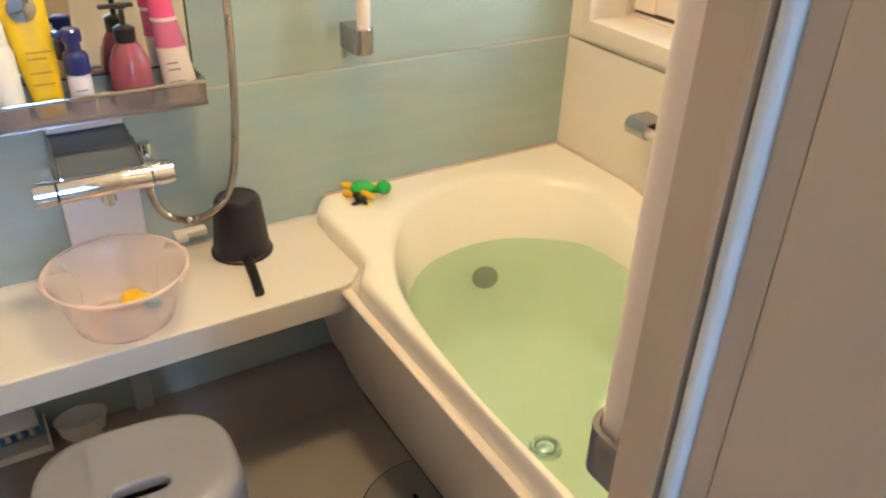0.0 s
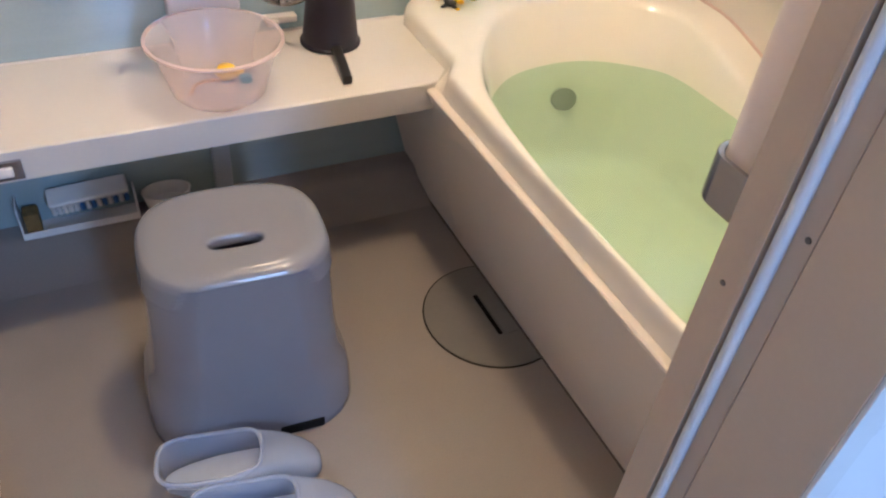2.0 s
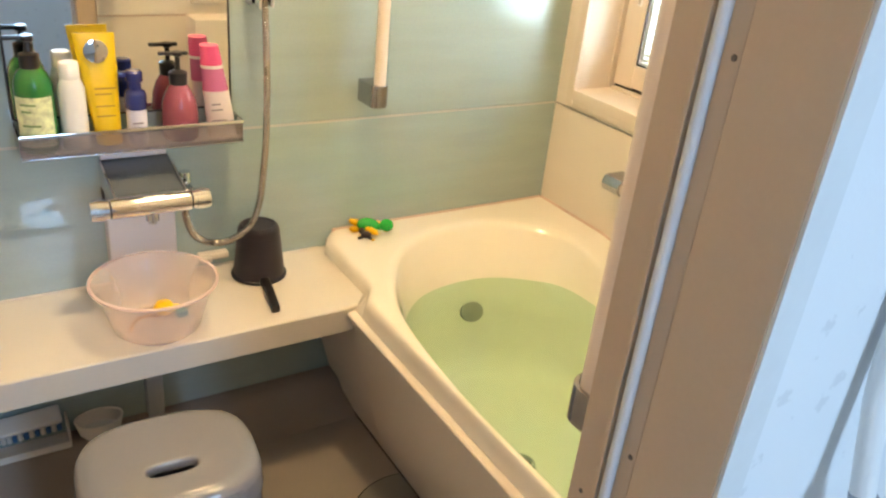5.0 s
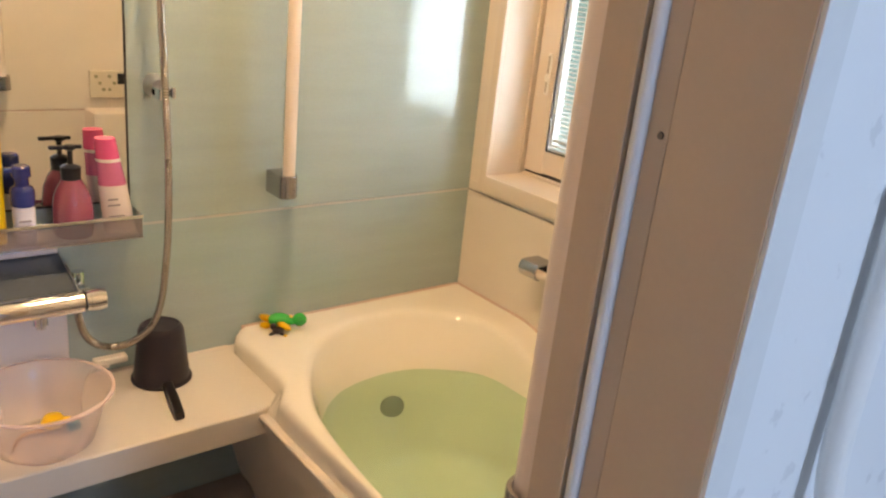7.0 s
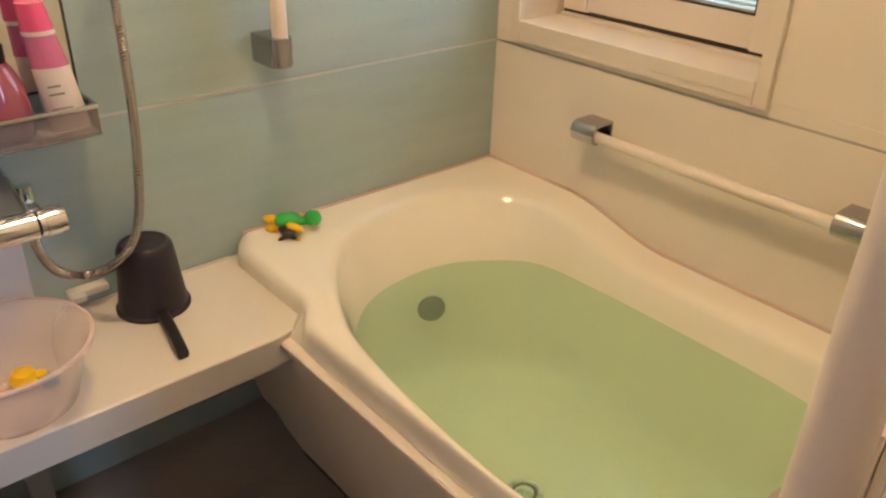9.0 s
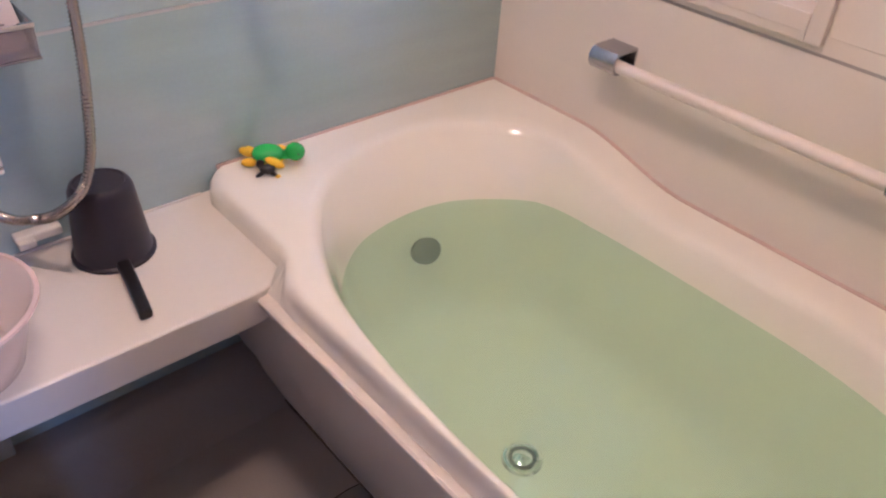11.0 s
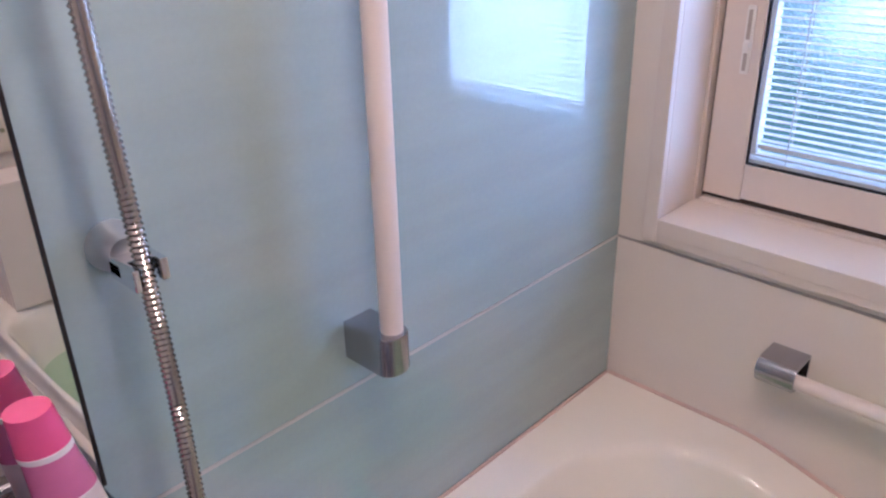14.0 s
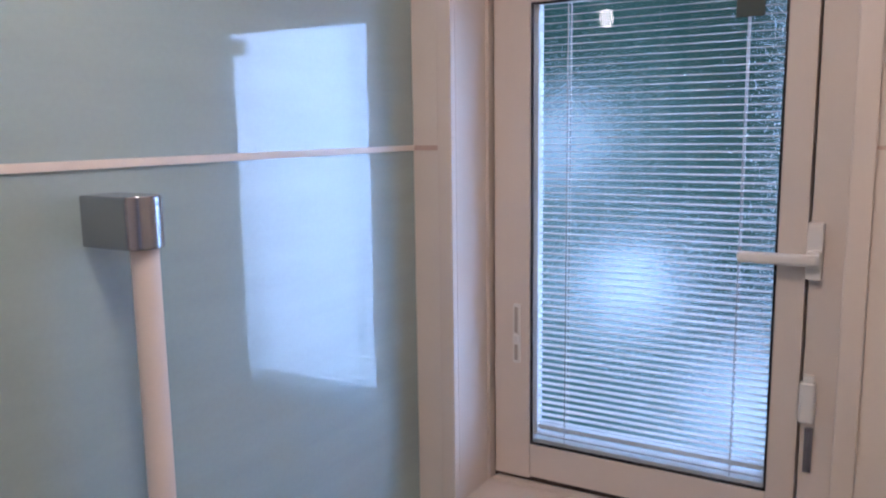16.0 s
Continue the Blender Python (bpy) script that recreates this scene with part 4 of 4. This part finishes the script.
# pink pump bottle
pb = thing("pump_bottle", "translucent rose pump bottle with a black pump", "bottle", (0.237, 1.3490, SHELF), group="toiletries")
part("body", lathe([(0.032, 0), (0.036, 0.005), (0.0382, 0.030), (0.0375, 0.055), (0.034, 0.080), (0.026, 0.100), (0.019, 0.111), (0.016, 0.117)], 32, (0.237, 1.3490, SHELF)), mat("rose_plastic", (0.27, 0.055, 0.085), 0.10, var=0.08, coat=0.8), pb)
part("pump", merge(lathe([(0.0175, 0.112), (0.0185, 0.138), (0.012, 0.142), (0.005, 0.144), (0.005, 0.170), (0.010, 0.172), (0.010, 0.180)], 20, (0.237, 1.3490, SHELF)), box(0.200, 0.258, 1.3435, 1.3545, SHELF + 0.173, SHELF + 0.180, 0.002)), BLACK, pb)
# pink and white bottle
pw = thing("pink_bottle", "flat pink and white bottle with a bright pink cap", "bottle", (0.318, 1.347, SHELF), group="toiletries")
PINKW = mat("pale_pink_plastic", (0.78, 0.70, 0.69), 0.3, var=0.05, coat=0.1)
HOT = mat("hot_pink_plastic", (0.78, 0.10, 0.25), 0.23, var=0.04, coat=0.3)


def oval(z0, z1, w0, w1, d, lean0, lean1, n=8):
    rs = []
    for k in range(n + 1):
        t = k / n
        w = w0 + (w1 - w0) * t
        rs.append([(0.318 + lean0 + (lean1 - lean0) * t + w * math.cos(a), 1.347 + d * math.sin(a), z0 + (z1 - z0) * t) for a in [6.28318531 * i / 28 for i in range(28)]])
    return loft(rs)


part("body", oval(SHELF, SHELF + 0.098, 0.031, 0.027, 0.019, 0.006, -0.006), PINKW, pw)
part("shoulder", oval(SHELF + 0.098, SHELF + 0.146, 0.0272, 0.022, 0.018, -0.006, -0.012), mat("mid_pink_plastic", (0.62, 0.17, 0.33), 0.23, coat=0.3), pw)
part("collar", oval(SHELF + 0.146, SHELF + 0.152, 0.023, 0.023, 0.019, -0.012, -0.013, 1), PINKW, pw)
part("cap", oval(SHELF + 0.152, SHELF + 0.192, 0.023, 0.019, 0.018, -0.013, -0.017), HOT, pw)
bars(pw, 0.297, 0.335, 1.3278, ((SHELF + 0.070, 0.5), (SHELF + 0.058, 0.6), (SHELF + 0.035, 0.8), (SHELF + 0.026, 0.9)), INK)

# ---- things on the counter ----
CT = 0.446
PINKB = clear("pink_translucent", (0.99, 0.96, 0.95), milky=0.27, milk_col=(1.0, 0.87, 0.82), ior=1.35, rough=0.15)
bowl = thing("wash_bowl", "translucent pale pink plastic wash bowl with bath toys inside", "bowl", (0.126, 1.182, CT))
pr = [(0.0, 0.004), (0.078, 0.004), (0.086, 0.010), (0.095, 0.040), (0.106, 0.080), (0.114, 0.100), (0.121, 0.108), (0.121, 0.112), (0.118, 0.112), (0.111, 0.103), (0.103, 0.080), (0.092, 0.042), (0.083, 0.014), (0.076, 0.008), (0.0, 0.008)]
part("shell", lathe(pr, 48, (0.126, 1.182, CT), False, False), PINKB, bowl)
part("foot_ring", lathe([(0.070, 0.0), (0.074, 0.0), (0.074, 0.004), (0.070, 0.004)], 40, (0.126, 1.182, CT), False, False), PINKB, bowl)
part("rim", lathe([(0.119, 0.108), (0.1248, 0.109), (0.1248, 0.1125), (0.119, 0.1132)], 48, (0.126, 1.182, CT), False, False), clear("pink_rim", (0.97, 0.90, 0.88), milky=0.5, milk_col=(1.0, 0.80, 0.75), ior=1.35, rough=0.15), bowl)
toy = thing("bath_toy", "small yellow and teal plastic toy in the bowl", "toy", (0.150, 1.185, CT + 0.009), group="bath toys")
YEL = mat("toy_yellow", (0.85, 0.52, 0.02), 0.3, var=0.04)
TEAL = mat("toy_teal", (0.02, 0.26, 0.33), 0.35, var=0.05)
part("body", merge(lathe([(0.0, 0), (0.017, 0.004), (0.022, 0.013), (0.016, 0.024), (0.0, 0.028)], 20, (0.148, 1.214, CT + 0.009), False, False), lathe([(0.0, 0), (0.010, 0.004), (0.010, 0.012), (0.0, 0.016)], 16, (0.169, 1.206, CT + 0.014), False, False)), YEL, toy)
part("base", box(0.166, 0.190, 1.182, 1.200, CT + 0.009, CT + 0.024, 0.005), TEAL, toy)
part("chain", tube([(0.07, 1.17, CT + 0.011), (0.085, 1.20, CT + 0.011), (0.11, 1.212, CT + 0.011), (0.135, 1.205, CT + 0.011)], 0.0032, 30, 6), mat("toy_orange", (0.55, 0.27, 0.06), 0.5), toy)

scoop = thing("bath_scoop", "dark purple plastic hand pail lying upside down with its handle out", "hand pail", (0.394, 1.323, CT))
part("pail", lathe([(0.061, 0.0), (0.064, 0.001), (0.064, 0.005), (0.059, 0.008), (0.050, 0.095), (0.0475, 0.118), (0.043, 0.127), (0.038, 0.130), (0.036, 0.127), (0.0, 0.126)], 40, (0.394, 1.323, CT), True, False), PURPLE, scoop)
hrings = []
for k in range(11):
    t = k / 10
    cx, cy = 0.387 - 0.022 * t, 1.267 - 0.130 * t
    w, h = 0.0105 - 0.001 * t, 0.0085
    cz = CT + 0.010 + 0.004 * math.sin(3.14 * t)
    hrings.append([(cx + w * math.copysign(abs(math.cos(a)) ** 0.5, math.cos(a)), cy, cz + h * math.copysign(abs(math.sin(a)) ** 0.5, math.sin(a))) for a in [6.28318531 * i / 20 for i in range(20)]])
part("handle", loft(hrings), mat("black_handle", (0.012, 0.010, 0.012), 0.35, coat=0.1), scoop)

soap = thing("soap_basket", "pink plastic soap basket with soap pieces", "soap dish", (-0.322, 1.272, CT))
pr = [(0.040, 0.0), (0.046, 0.003), (0.0525, 0.044), (0.0560, 0.049), (0.0555, 0.052), (0.0485, 0.0515), (0.046, 0.046), (0.041, 0.006), (0.0, 0.006)]
part("basket", lathe(pr, 36, (-0.322, 1.277, CT), True, False, 1.0, 1.15), mat("basket_pink", (0.60, 0.15, 0.25), 0.3, var=0.06, coat=0.3), soap)
s1 = thing("soap_bar", "white oval soap bar in the basket", "soap", (-0.325, 1.257, CT + 0.006))
part("bar", lathe([(0.0, 0.02), (0.024, 0.021), (0.028, 0.029), (0.024, 0.037), (0.0, 0.038)], 24, (-0.328, 1.259, CT), False, False, 1.1, 0.7), WHITE, s1)
s2 = thing("pumice_stone", "brown wedge-shaped pumice stone in the basket", "stone", (-0.32, 1.297, CT + 0.006))
part("stone", moved(box(-0.026, 0.026, -0.014, 0.014, 0.0, 0.045, 0.005), pose(-0.326, 1.295, CT + 0.022, 24, 16, 14)), mat("pumice", (0.34, 0.17, 0.15), 0.8, var=0.2, scale=(40, 40, 40), bump=0.3), s2)

# ---- turtle toy on the rim ----
GREEN = mat("toy_green", (0.01, 0.42, 0.06), 0.22, var=0.04, coat=0.4)
tt = thing("toy_turtle", "green and yellow plastic swimming turtle toy on the tub rim", "toy", (0.694, 1.352, ZR), group="bath toys", turn=-37)


def blob(sx, sy, sz, at, n=20, rot=(0, 0, 0)):
    prf = [(math.sin(a), -math.cos(a)) for a in [math.pi * (0.03 + 0.94 * k / 12) for k in range(13)]]
    b = lathe(prf, n)
    return moved(b, tt.matrix_basis @ pose(*at, *rot) @ Matrix.Diagonal((sx, sy, sz, 1)))


part("shell", blob(0.029, 0.023, 0.017, (0, 0, 0.022)), GREEN, tt)
part("belly", blob(0.028, 0.022, 0.009, (0, 0, 0.012)), YEL, tt)
part("head", blob(0.018, 0.0168, 0.0168, (0.048, 0.000, 0.027)), GREEN, tt)
part("neck", blob(0.016, 0.010, 0.009, (0.030, 0, 0.021)), GREEN, tt)
part("chin", blob(0.010, 0.011, 0.006, (0.048, 0, 0.0155)), YEL, tt)
part("eye", blob(0.003, 0.002, 0.003, (0.054, -0.0135, 0.029), 10), BLACK, tt)
part("eye", blob(0.003, 0.002, 0.003, (0.054, 0.0135, 0.029), 10), BLACK, tt)
for at, rt in (((-0.030, 0.016, 0.015), -38), ((-0.032, -0.012, 0.010), 38), ((-0.036, 0.004, 0.022), 0)):
    part("tail_fin", blob(0.016, 0.0075, 0.0085, at, 14, (0, 18, rt)), YEL, tt)
part("flipper", blob(0.020, 0.009, 0.008, (0.014, -0.024, 0.018), 14, (0, 15, -20)), YEL, tt)
part("flipper", blob(0.020, 0.009, 0.008, (0.014, 0.025, 0.017), 14, (0, 10, 30)), YEL, tt)
tk = thing("toy_figure", "tiny black toy figure leaning on the turtle", "toy", (0.672, 1.325, ZR), group="bath toys")
part("body", merge(blob(0.014, 0.010, 0.009, (0.002, -0.034, 0.010), 12), blob(0.008, 0.007, 0.008, (-0.010, -0.031, 0.018), 10), blob(0.011, 0.004, 0.004, (0.013, -0.041, 0.005), 10, (0, 0, -35)), blob(0.011, 0.004, 0.004, (-0.009, -0.044, 0.005), 10, (0, 0, 50)), blob(0.009, 0.004, 0.004, (0.014, -0.030, 0.014), 10, (0, -30, 20))), BLACK, tk)
part("foot", blob(0.005, 0.004, 0.003, (0.022, -0.047, 0.004), 10), YEL, tk)

# ---- floor things ----
stool = thing("bath_stool", "glossy grey plastic bath stool with a slot in its seat", "stool", (0.058, 0.835, 0), turn=-4)
SM = stool.matrix_basis.copy()


def stool_ring(hx, hy, z, flat, e=2.6, n=72, cy=0.0):
    out = []
    for i in range(n):
        a = 6.28318531 * i / n
        c, s = math.cos(a), math.sin(a)
        x = hx * math.copysign(abs(c) ** (2 / e), c)
        y = cy + hy * math.copysign(abs(s) ** (2 / e), s)
        y = max(y, flat)
        out.append(SM @ Vector((x, y, z)))
    return out


H = 0.392
prof = [(0.0, 0.191, 0.143, -0.128), (0.003, 0.194, 0.146, -0.130), (0.03, 0.193, 0.145, -0.128), (0.07, 0.190, 0.143, -0.123), (0.095, 0.184, 0.138, -0.121), (0.115, 0.176, 0.132, -0.119), (0.15, 0.169, 0.128, -0.1165),
        (0.22, 0.162, 0.123, -0.112), (0.30, 0.158, 0.120, -0.109), (0.345, 0.1565, 0.1185, -0.1095), (0.372, 0.1560, 0.118, -0.1095), (0.381, 0.1535, 0.116, -0.1090), (0.387, 0.149, 0.1125, -0.1065), (0.3905, 0.142, 0.107, -0.1025), (0.3917, 0.134, 0.101, -0.0970), (0.3920, 0.120, 0.090, -0.0880), (0.3919, 0.08, 0.058, -0.060)]


def stool_at(z_):
    for p0, p1 in zip(prof, prof[1:]):
        if p0[0] <= z_ <= p1[0]:
            k = (z_ - p0[0]) / (p1[0] - p0[0])
            return [u + (v - u) * k for u, v in zip(p0, p1)]


def scallop(x, y):
    """Height at which the raised seat edge ends, round the stool."""
    front_ = smooth01(-0.03, -0.09, y)
    return 0.334 + front_ * 0.042 * smooth01(0.118, 0.092, abs(x))


levels = [0.0, 0.003] + [0.02 + 0.02 * k for k in range(16)] + [0.322 + 0.0025 * k for k in range(27)]
rings = []
for z_ in levels:
    _, hx, hy, fl = stool_at(min(z_, 0.3905))
    ring = stool_ring(hx, hy + 0.012, z_, fl, e=2.9, n=160, cy=0.014)
    out = []
    for p in ring:
        q = SM.inverted() @ p
        zs = scallop(q.x, q.y)
        k = 1 - (0.024 + 0.030 * smooth01(-0.03, -0.09, q.y) * smooth01(0.16, 0.33, z_)) * (1 - smooth01(-0.002, 0.002, z_ - zs)) - 0.035 * max(0.0, z_ - zs) / (H - zs)
        out.append(SM @ Vector((q.x * k, q.y * k, q.z)))
    rings.append(out)
for z_, hx, hy, fl in prof[-3:]:
    rings.append(stool_ring(hx * 0.963, (hy + 0.012) * 0.963, z_, fl * 0.963, e=2.9, n=160, cy=0.014))


def slot_ring(grow, z_):
    """The carrying slot through the seat."""
    return [SM @ Vector(((0.043 + grow) * math.copysign(abs(math.cos(a)) ** 0.55, math.cos(a)), -0.018 + (0.0145 + grow) * math.copysign(abs(math.sin(a)) ** 0.8, math.sin(a)), z_))
            for a in [6.28318531 * k / 160 for k in range(160)]]


rings += [slot_ring(0.0075, 0.3919), slot_ring(0.0045, 0.3917), slot_ring(0.0030, 0.3913), slot_ring(0.001, 0.3902), slot_ring(-0.001, 0.386), slot_ring(-0.002, 0.374)]
part("shell", loft(rings, True, False, False), STOOLM, stool, sharp=75)
part("foot_notch", moved(box(0.030, 0.112, -0.1295, -0.112, 0.0, 0.022, 0.003), SM), LINE, stool)


def slipper(at, turn):
    sl = thing("bath_slipper", "translucent pale blue plastic bath slipper on the floor", "slipper", (*at, 0), group="bath slippers", turn=turn)
    M = sl.matrix_basis
    N = 40

    def ring(k, z_, grow):
        out = []
        for i in range(N):
            a = 6.28318531 * i / N
            c, s = math.cos(a), math.sin(a)
            x = 0.135 * c
            w = 0.045 + 0.007 * c
            out.append(M @ Vector((x * k, (w * math.copysign(abs(s) ** 0.85, s)) * k + grow, z_)))
        return out
    BLUE = clear("pale_blue_plastic", (0.90, 0.93, 0.98), milky=0.34, milk_col=(0.74, 0.80, 0.92), ior=1.4, rough=0.2) if "slip" not in MATS else MATS["slip"]
    MATS["slip"] = BLUE
    part("sole", loft([ring(0.94, 0.0, 0), ring(0.98, 0.004, 0), ring(0.98, 0.014, 0), ring(0.94, 0.017, 0)]), mat("slipper_sole", (0.50, 0.56, 0.66), 0.4), sl)
    bm_ = bmesh.new()
    rows = []
    J = 14
    for j in range(J + 1):
        t = j / J
        row = []
        for i in range(N):
            a = 6.28318531 * i / N
            c, s = math.cos(a), math.sin(a)
            toe = smooth01(-0.10, 0.85, c)
            w = 0.045 + 0.006 * c
            xb, yb_ = 0.135 * c, w * math.copysign(abs(s) ** 0.75, s)
            # the opening: a long rounded rectangle over the heel half
            xr, yr = -0.052 + 0.086 * math.copysign(abs(c) ** 0.55, c), 0.0475 * math.copysign(abs(s) ** 0.60, s)
            ang = t * 1.5708
            across = t * t * (1 - toe) + (1 - math.cos(ang)) * toe
            rise = t * (1 - toe) + math.sin(ang) ** 0.9 * toe
            row.append(bm_.verts.new(M @ Vector((xb + (xr - xb) * across, yb_ + (yr - yb_) * across, 0.010 + (0.058 + 0.010 * toe) * rise))))
        rows.append(row)
    for j in range(J):
        for i in range(N):
            k2 = (i + 1) % N
            bm_.faces.new((rows[j][i], rows[j][k2], rows[j + 1][k2], rows[j + 1][i]))
    rim_loop = [v.co.copy() for v in rows[-1]]
    bmesh.ops.solidify(bm_, geom=list(bm_.faces), thickness=0.003)
    part("upper", bm_, BLUE, sl, sharp=80)
    pts = [tuple(p) for p in rim_loop] + [tuple(rim_loop[0])]
    part("rim", tube(pts, 0.0042, 120, 10), BLUE, sl)
    return sl


slipper((-0.004, 0.648), -13)
slipper((0.024, 0.536), -13)

# floor drain cover: part of a disc against the apron
dr = thing("drain_cover", "grey half-round floor drain cover beside the tub", "drain cover", (0.60, 0.84, 0))


def disc(r, x_max, z0, z1, cx=0.597, cy=0.842):
    ptsd = []
    for k in range(73):
        a = math.radians(60 + 240 * k / 72)
        x = cx + r * math.cos(a)
        y = cy + r * math.sin(a)
        if x <= x_max:
            ptsd.append((x, y))
    ptsd = [(x_max, ptsd[0][1])] + ptsd + [(x_max, ptsd[-1][1])]
    return loft([[(x, y, z0) for x, y in ptsd], [(x, y, z1) for x, y in ptsd]])


part("gap", disc(0.1560, 0.630, -0.001, 0.0015), LINE, dr)
part("cover", disc(0.1525, 0.629, 0.0, 0.0035), COVER, dr)
part("grip", box(0.590, 0.626, 0.775, 0.915, 0.0035, 0.0065, 0.002), COVER, dr)
part("slit", box(0.578, 0.588, 0.780, 0.905, 0.0030, 0.0042, 0.001), LINE, dr)

# things on the ledge below the counter
rk = thing("brush_tray", "white plastic tray with a brush and sponge on the ledge", "tray", (-0.17, 1.37, 0.066))
part("base", box(-0.288, -0.054, 1.345, 1.398, 0.066, 0.070, 0.001), WHITE, rk)
part("front", box(-0.288, -0.054, 1.341, 1.345, 0.066, 0.084, 0.0015), WHITE, rk)
part("side", box(-0.291, -0.287, 1.342, 1.398, 0.066, 0.150, 0.0015), WHITE, rk)
part("side", box(-0.055, -0.051, 1.342, 1.398, 0.066, 0.130, 0.0015), WHITE, rk)
br = thing("scrub_brush", "white scrubbing brush with white and blue bristles", "brush", (-0.15, 1.37, 0.07))
BM = pose(-0.146, 1.372, 0.139, 24, -2, 0)
part("back", moved(box(-0.082, 0.082, -0.023, 0.023, 0.0, 0.014, 0.006, 3), BM), WHITE, br)
BLUEB = mat("blue_bristle", (0.05, 0.17, 0.40), 0.6)
for k in range(14):
    for j in range(3):
        part("tuft", moved(lathe([(0.0058, -0.034), (0.0050, -0.020), (0.0036, 0.001)], 6, (-0.075 + 0.0115 * k, -0.016 + 0.012 * j, 0.0)), BM), BLUEB if (k + j) % 2 and k > 4 else WHITE, br)
spg = thing("sponge", "brown worn sponge block in the tray", "sponge", (-0.265, 1.37, 0.069))
part("block", box(-0.282, -0.250, 1.352, 1.392, 0.069, 0.122, 0.006), mat("sponge_brown", (0.22, 0.14, 0.05), 0.9, var=0.25, scale=(60, 60, 60), bump=0.4), spg)
dish = thing("small_dish", "small white plastic dish on the ledge", "dish", (0.02, 1.372, 0.066))
part("dish", lathe([(0.034, 0.0), (0.044, 0.014), (0.050, 0.044), (0.0525, 0.049), (0.048, 0.049), (0.042, 0.018), (0.0, 0.010)], 32, (0.014, 1.362, 0.0665), True, False, 1.05, 0.7), WHITE, dish)

# folded bath cover leaning at the south end of the tub
bc = thing("bath_cover", "cream ribbed bath cover folded up on the tub's end", "bath cover", (0.72, 0.19, ZR))
for k in range(9):
    part("slat", box(0.60 + 0.004 * (k % 2), 0.98, 0.150 + 0.012 * k, 0.1615 + 0.012 * k, ZR + 0.001, ZR + 0.30, 0.003), RAILM, bc)

# remote control on the south wall
rc = thing("remote_panel", "beige bath remote control panel on the wall", "control panel", (0.69, YS, 0.87))
part("case", box(0.624, 0.750, YS, YS + 0.014, 0.822, 0.914, 0.004), mat("remote_beige", (0.66, 0.60, 0.50), 0.4), rc)
part("screen", box(0.716, 0.744, YS + 0.0142, YS + 0.0150, 0.868, 0.905, 0.0), BLACK, rc)
for dx, dz in ((0.640, 0.895), (0.652, 0.872), (0.664, 0.850), (0.684, 0.850), (0.700, 0.872), (0.684, 0.895)):
    part("button", box(dx, dx + 0.010, YS + 0.0142, YS + 0.016, dz - 0.005, dz + 0.005, 0.001), mat("button_olive", (0.26, 0.26, 0.17), 0.5), rc)

# folded door leaves at the west jamb
dl = thing("folding_door", "white folding bathroom door folded open against its jamb", "door", (-0.27, 0.20, 0.02))
part("leaf", box(-0.299, -0.272, 0.10, 0.350, 0.02, 1.95, 0.003), FRAMEM, dl)
part("leaf", box(-0.332, -0.305, 0.10, 0.355, 0.02, 1.95, 0.003), FRAMEM, dl)
part("edge_seal", box(-0.282, -0.2705, 0.351, 0.362, 0.02, 1.95, 0.003), GASKET, dl)
hn = part("door_handle", merge(box(-0.273, -0.262, 0.19, 0.335, 0.872, 1.04, 0.005, 3), tube([(-0.247, 0.202, 0.997), (-0.249, 0.188, 0.990), (-0.258, 0.186, 0.978), (-0.268, 0.188, 0.966)], 0.0112, 24, 16),
                               tube([(-0.247, 0.280, 1.020), (-0.249, 0.297, 1.021), (-0.258, 0.312, 1.012), (-0.268, 0.328, 1.002)], 0.0112, 24, 16)), RAILM, dl, "cream plastic handle mount")
part("handle_bar", rod((-0.247, 0.200, 0.996), (-0.247, 0.284, 1.021), 0.0068, 16), RAILM, hn)

# wand hanging on the wallpaper outside
vw = thing("hanging_wand", "white plastic wand with a flared end hanging on the wallpaper", "wand", (0.40, -0.06, 0.85))
part("tube", tube([(0.396, -0.061, 0.934), (0.396, -0.047, 1.0), (0.396, -0.037, 1.07), (0.394, -0.035, 1.25)], 0.0098, 40, 18), WHITE, vw)
FL = look((0.396, -0.061, 0.940), (0.396, -0.087, 0.849)) @ Matrix.Diagonal((0.9, 0.9, 0.92, 1))
part("collar", moved(lathe([(0.0115, -0.004), (0.0125, -0.003), (0.0125, 0.008), (0.0115, 0.009)], 20), FL), SATIN, vw)
part("flare", moved(lathe([(0.0, -0.086), (0.026, -0.086), (0.028, -0.082), (0.028, -0.062), (0.0268, -0.0605), (0.0275, -0.052), (0.025, -0.030), (0.019, -0.012), (0.013, -0.002)], 30, cap0=False), FL), WHITE, vw)
bag = thing("black_bag", "black rounded bag hanging low on the wallpaper", "bag", (0.66, -0.06, 0.50))
part("body", moved(lathe([(0.05, 0.0), (0.10, 0.012), (0.125, 0.08), (0.118, 0.17), (0.085, 0.225), (0.03, 0.242)], 32, (0, 0, 0), True, True, 1.0, 0.33), pose(0.66, -0.068, 0.50)), mat("black_cloth", (0.014, 0.012, 0.012), 0.7, var=0.25, scale=(30, 30, 30), bump=0.2), bag)
part("loop", tube([(0.645, -0.066, 0.738), (0.648, -0.045, 0.785), (0.66, -0.030, 0.80), (0.672, -0.045, 0.785), (0.675, -0.066, 0.738)], 0.004, 30, 8), mat("black_cloth", (0.014, 0.012, 0.012)), bag)
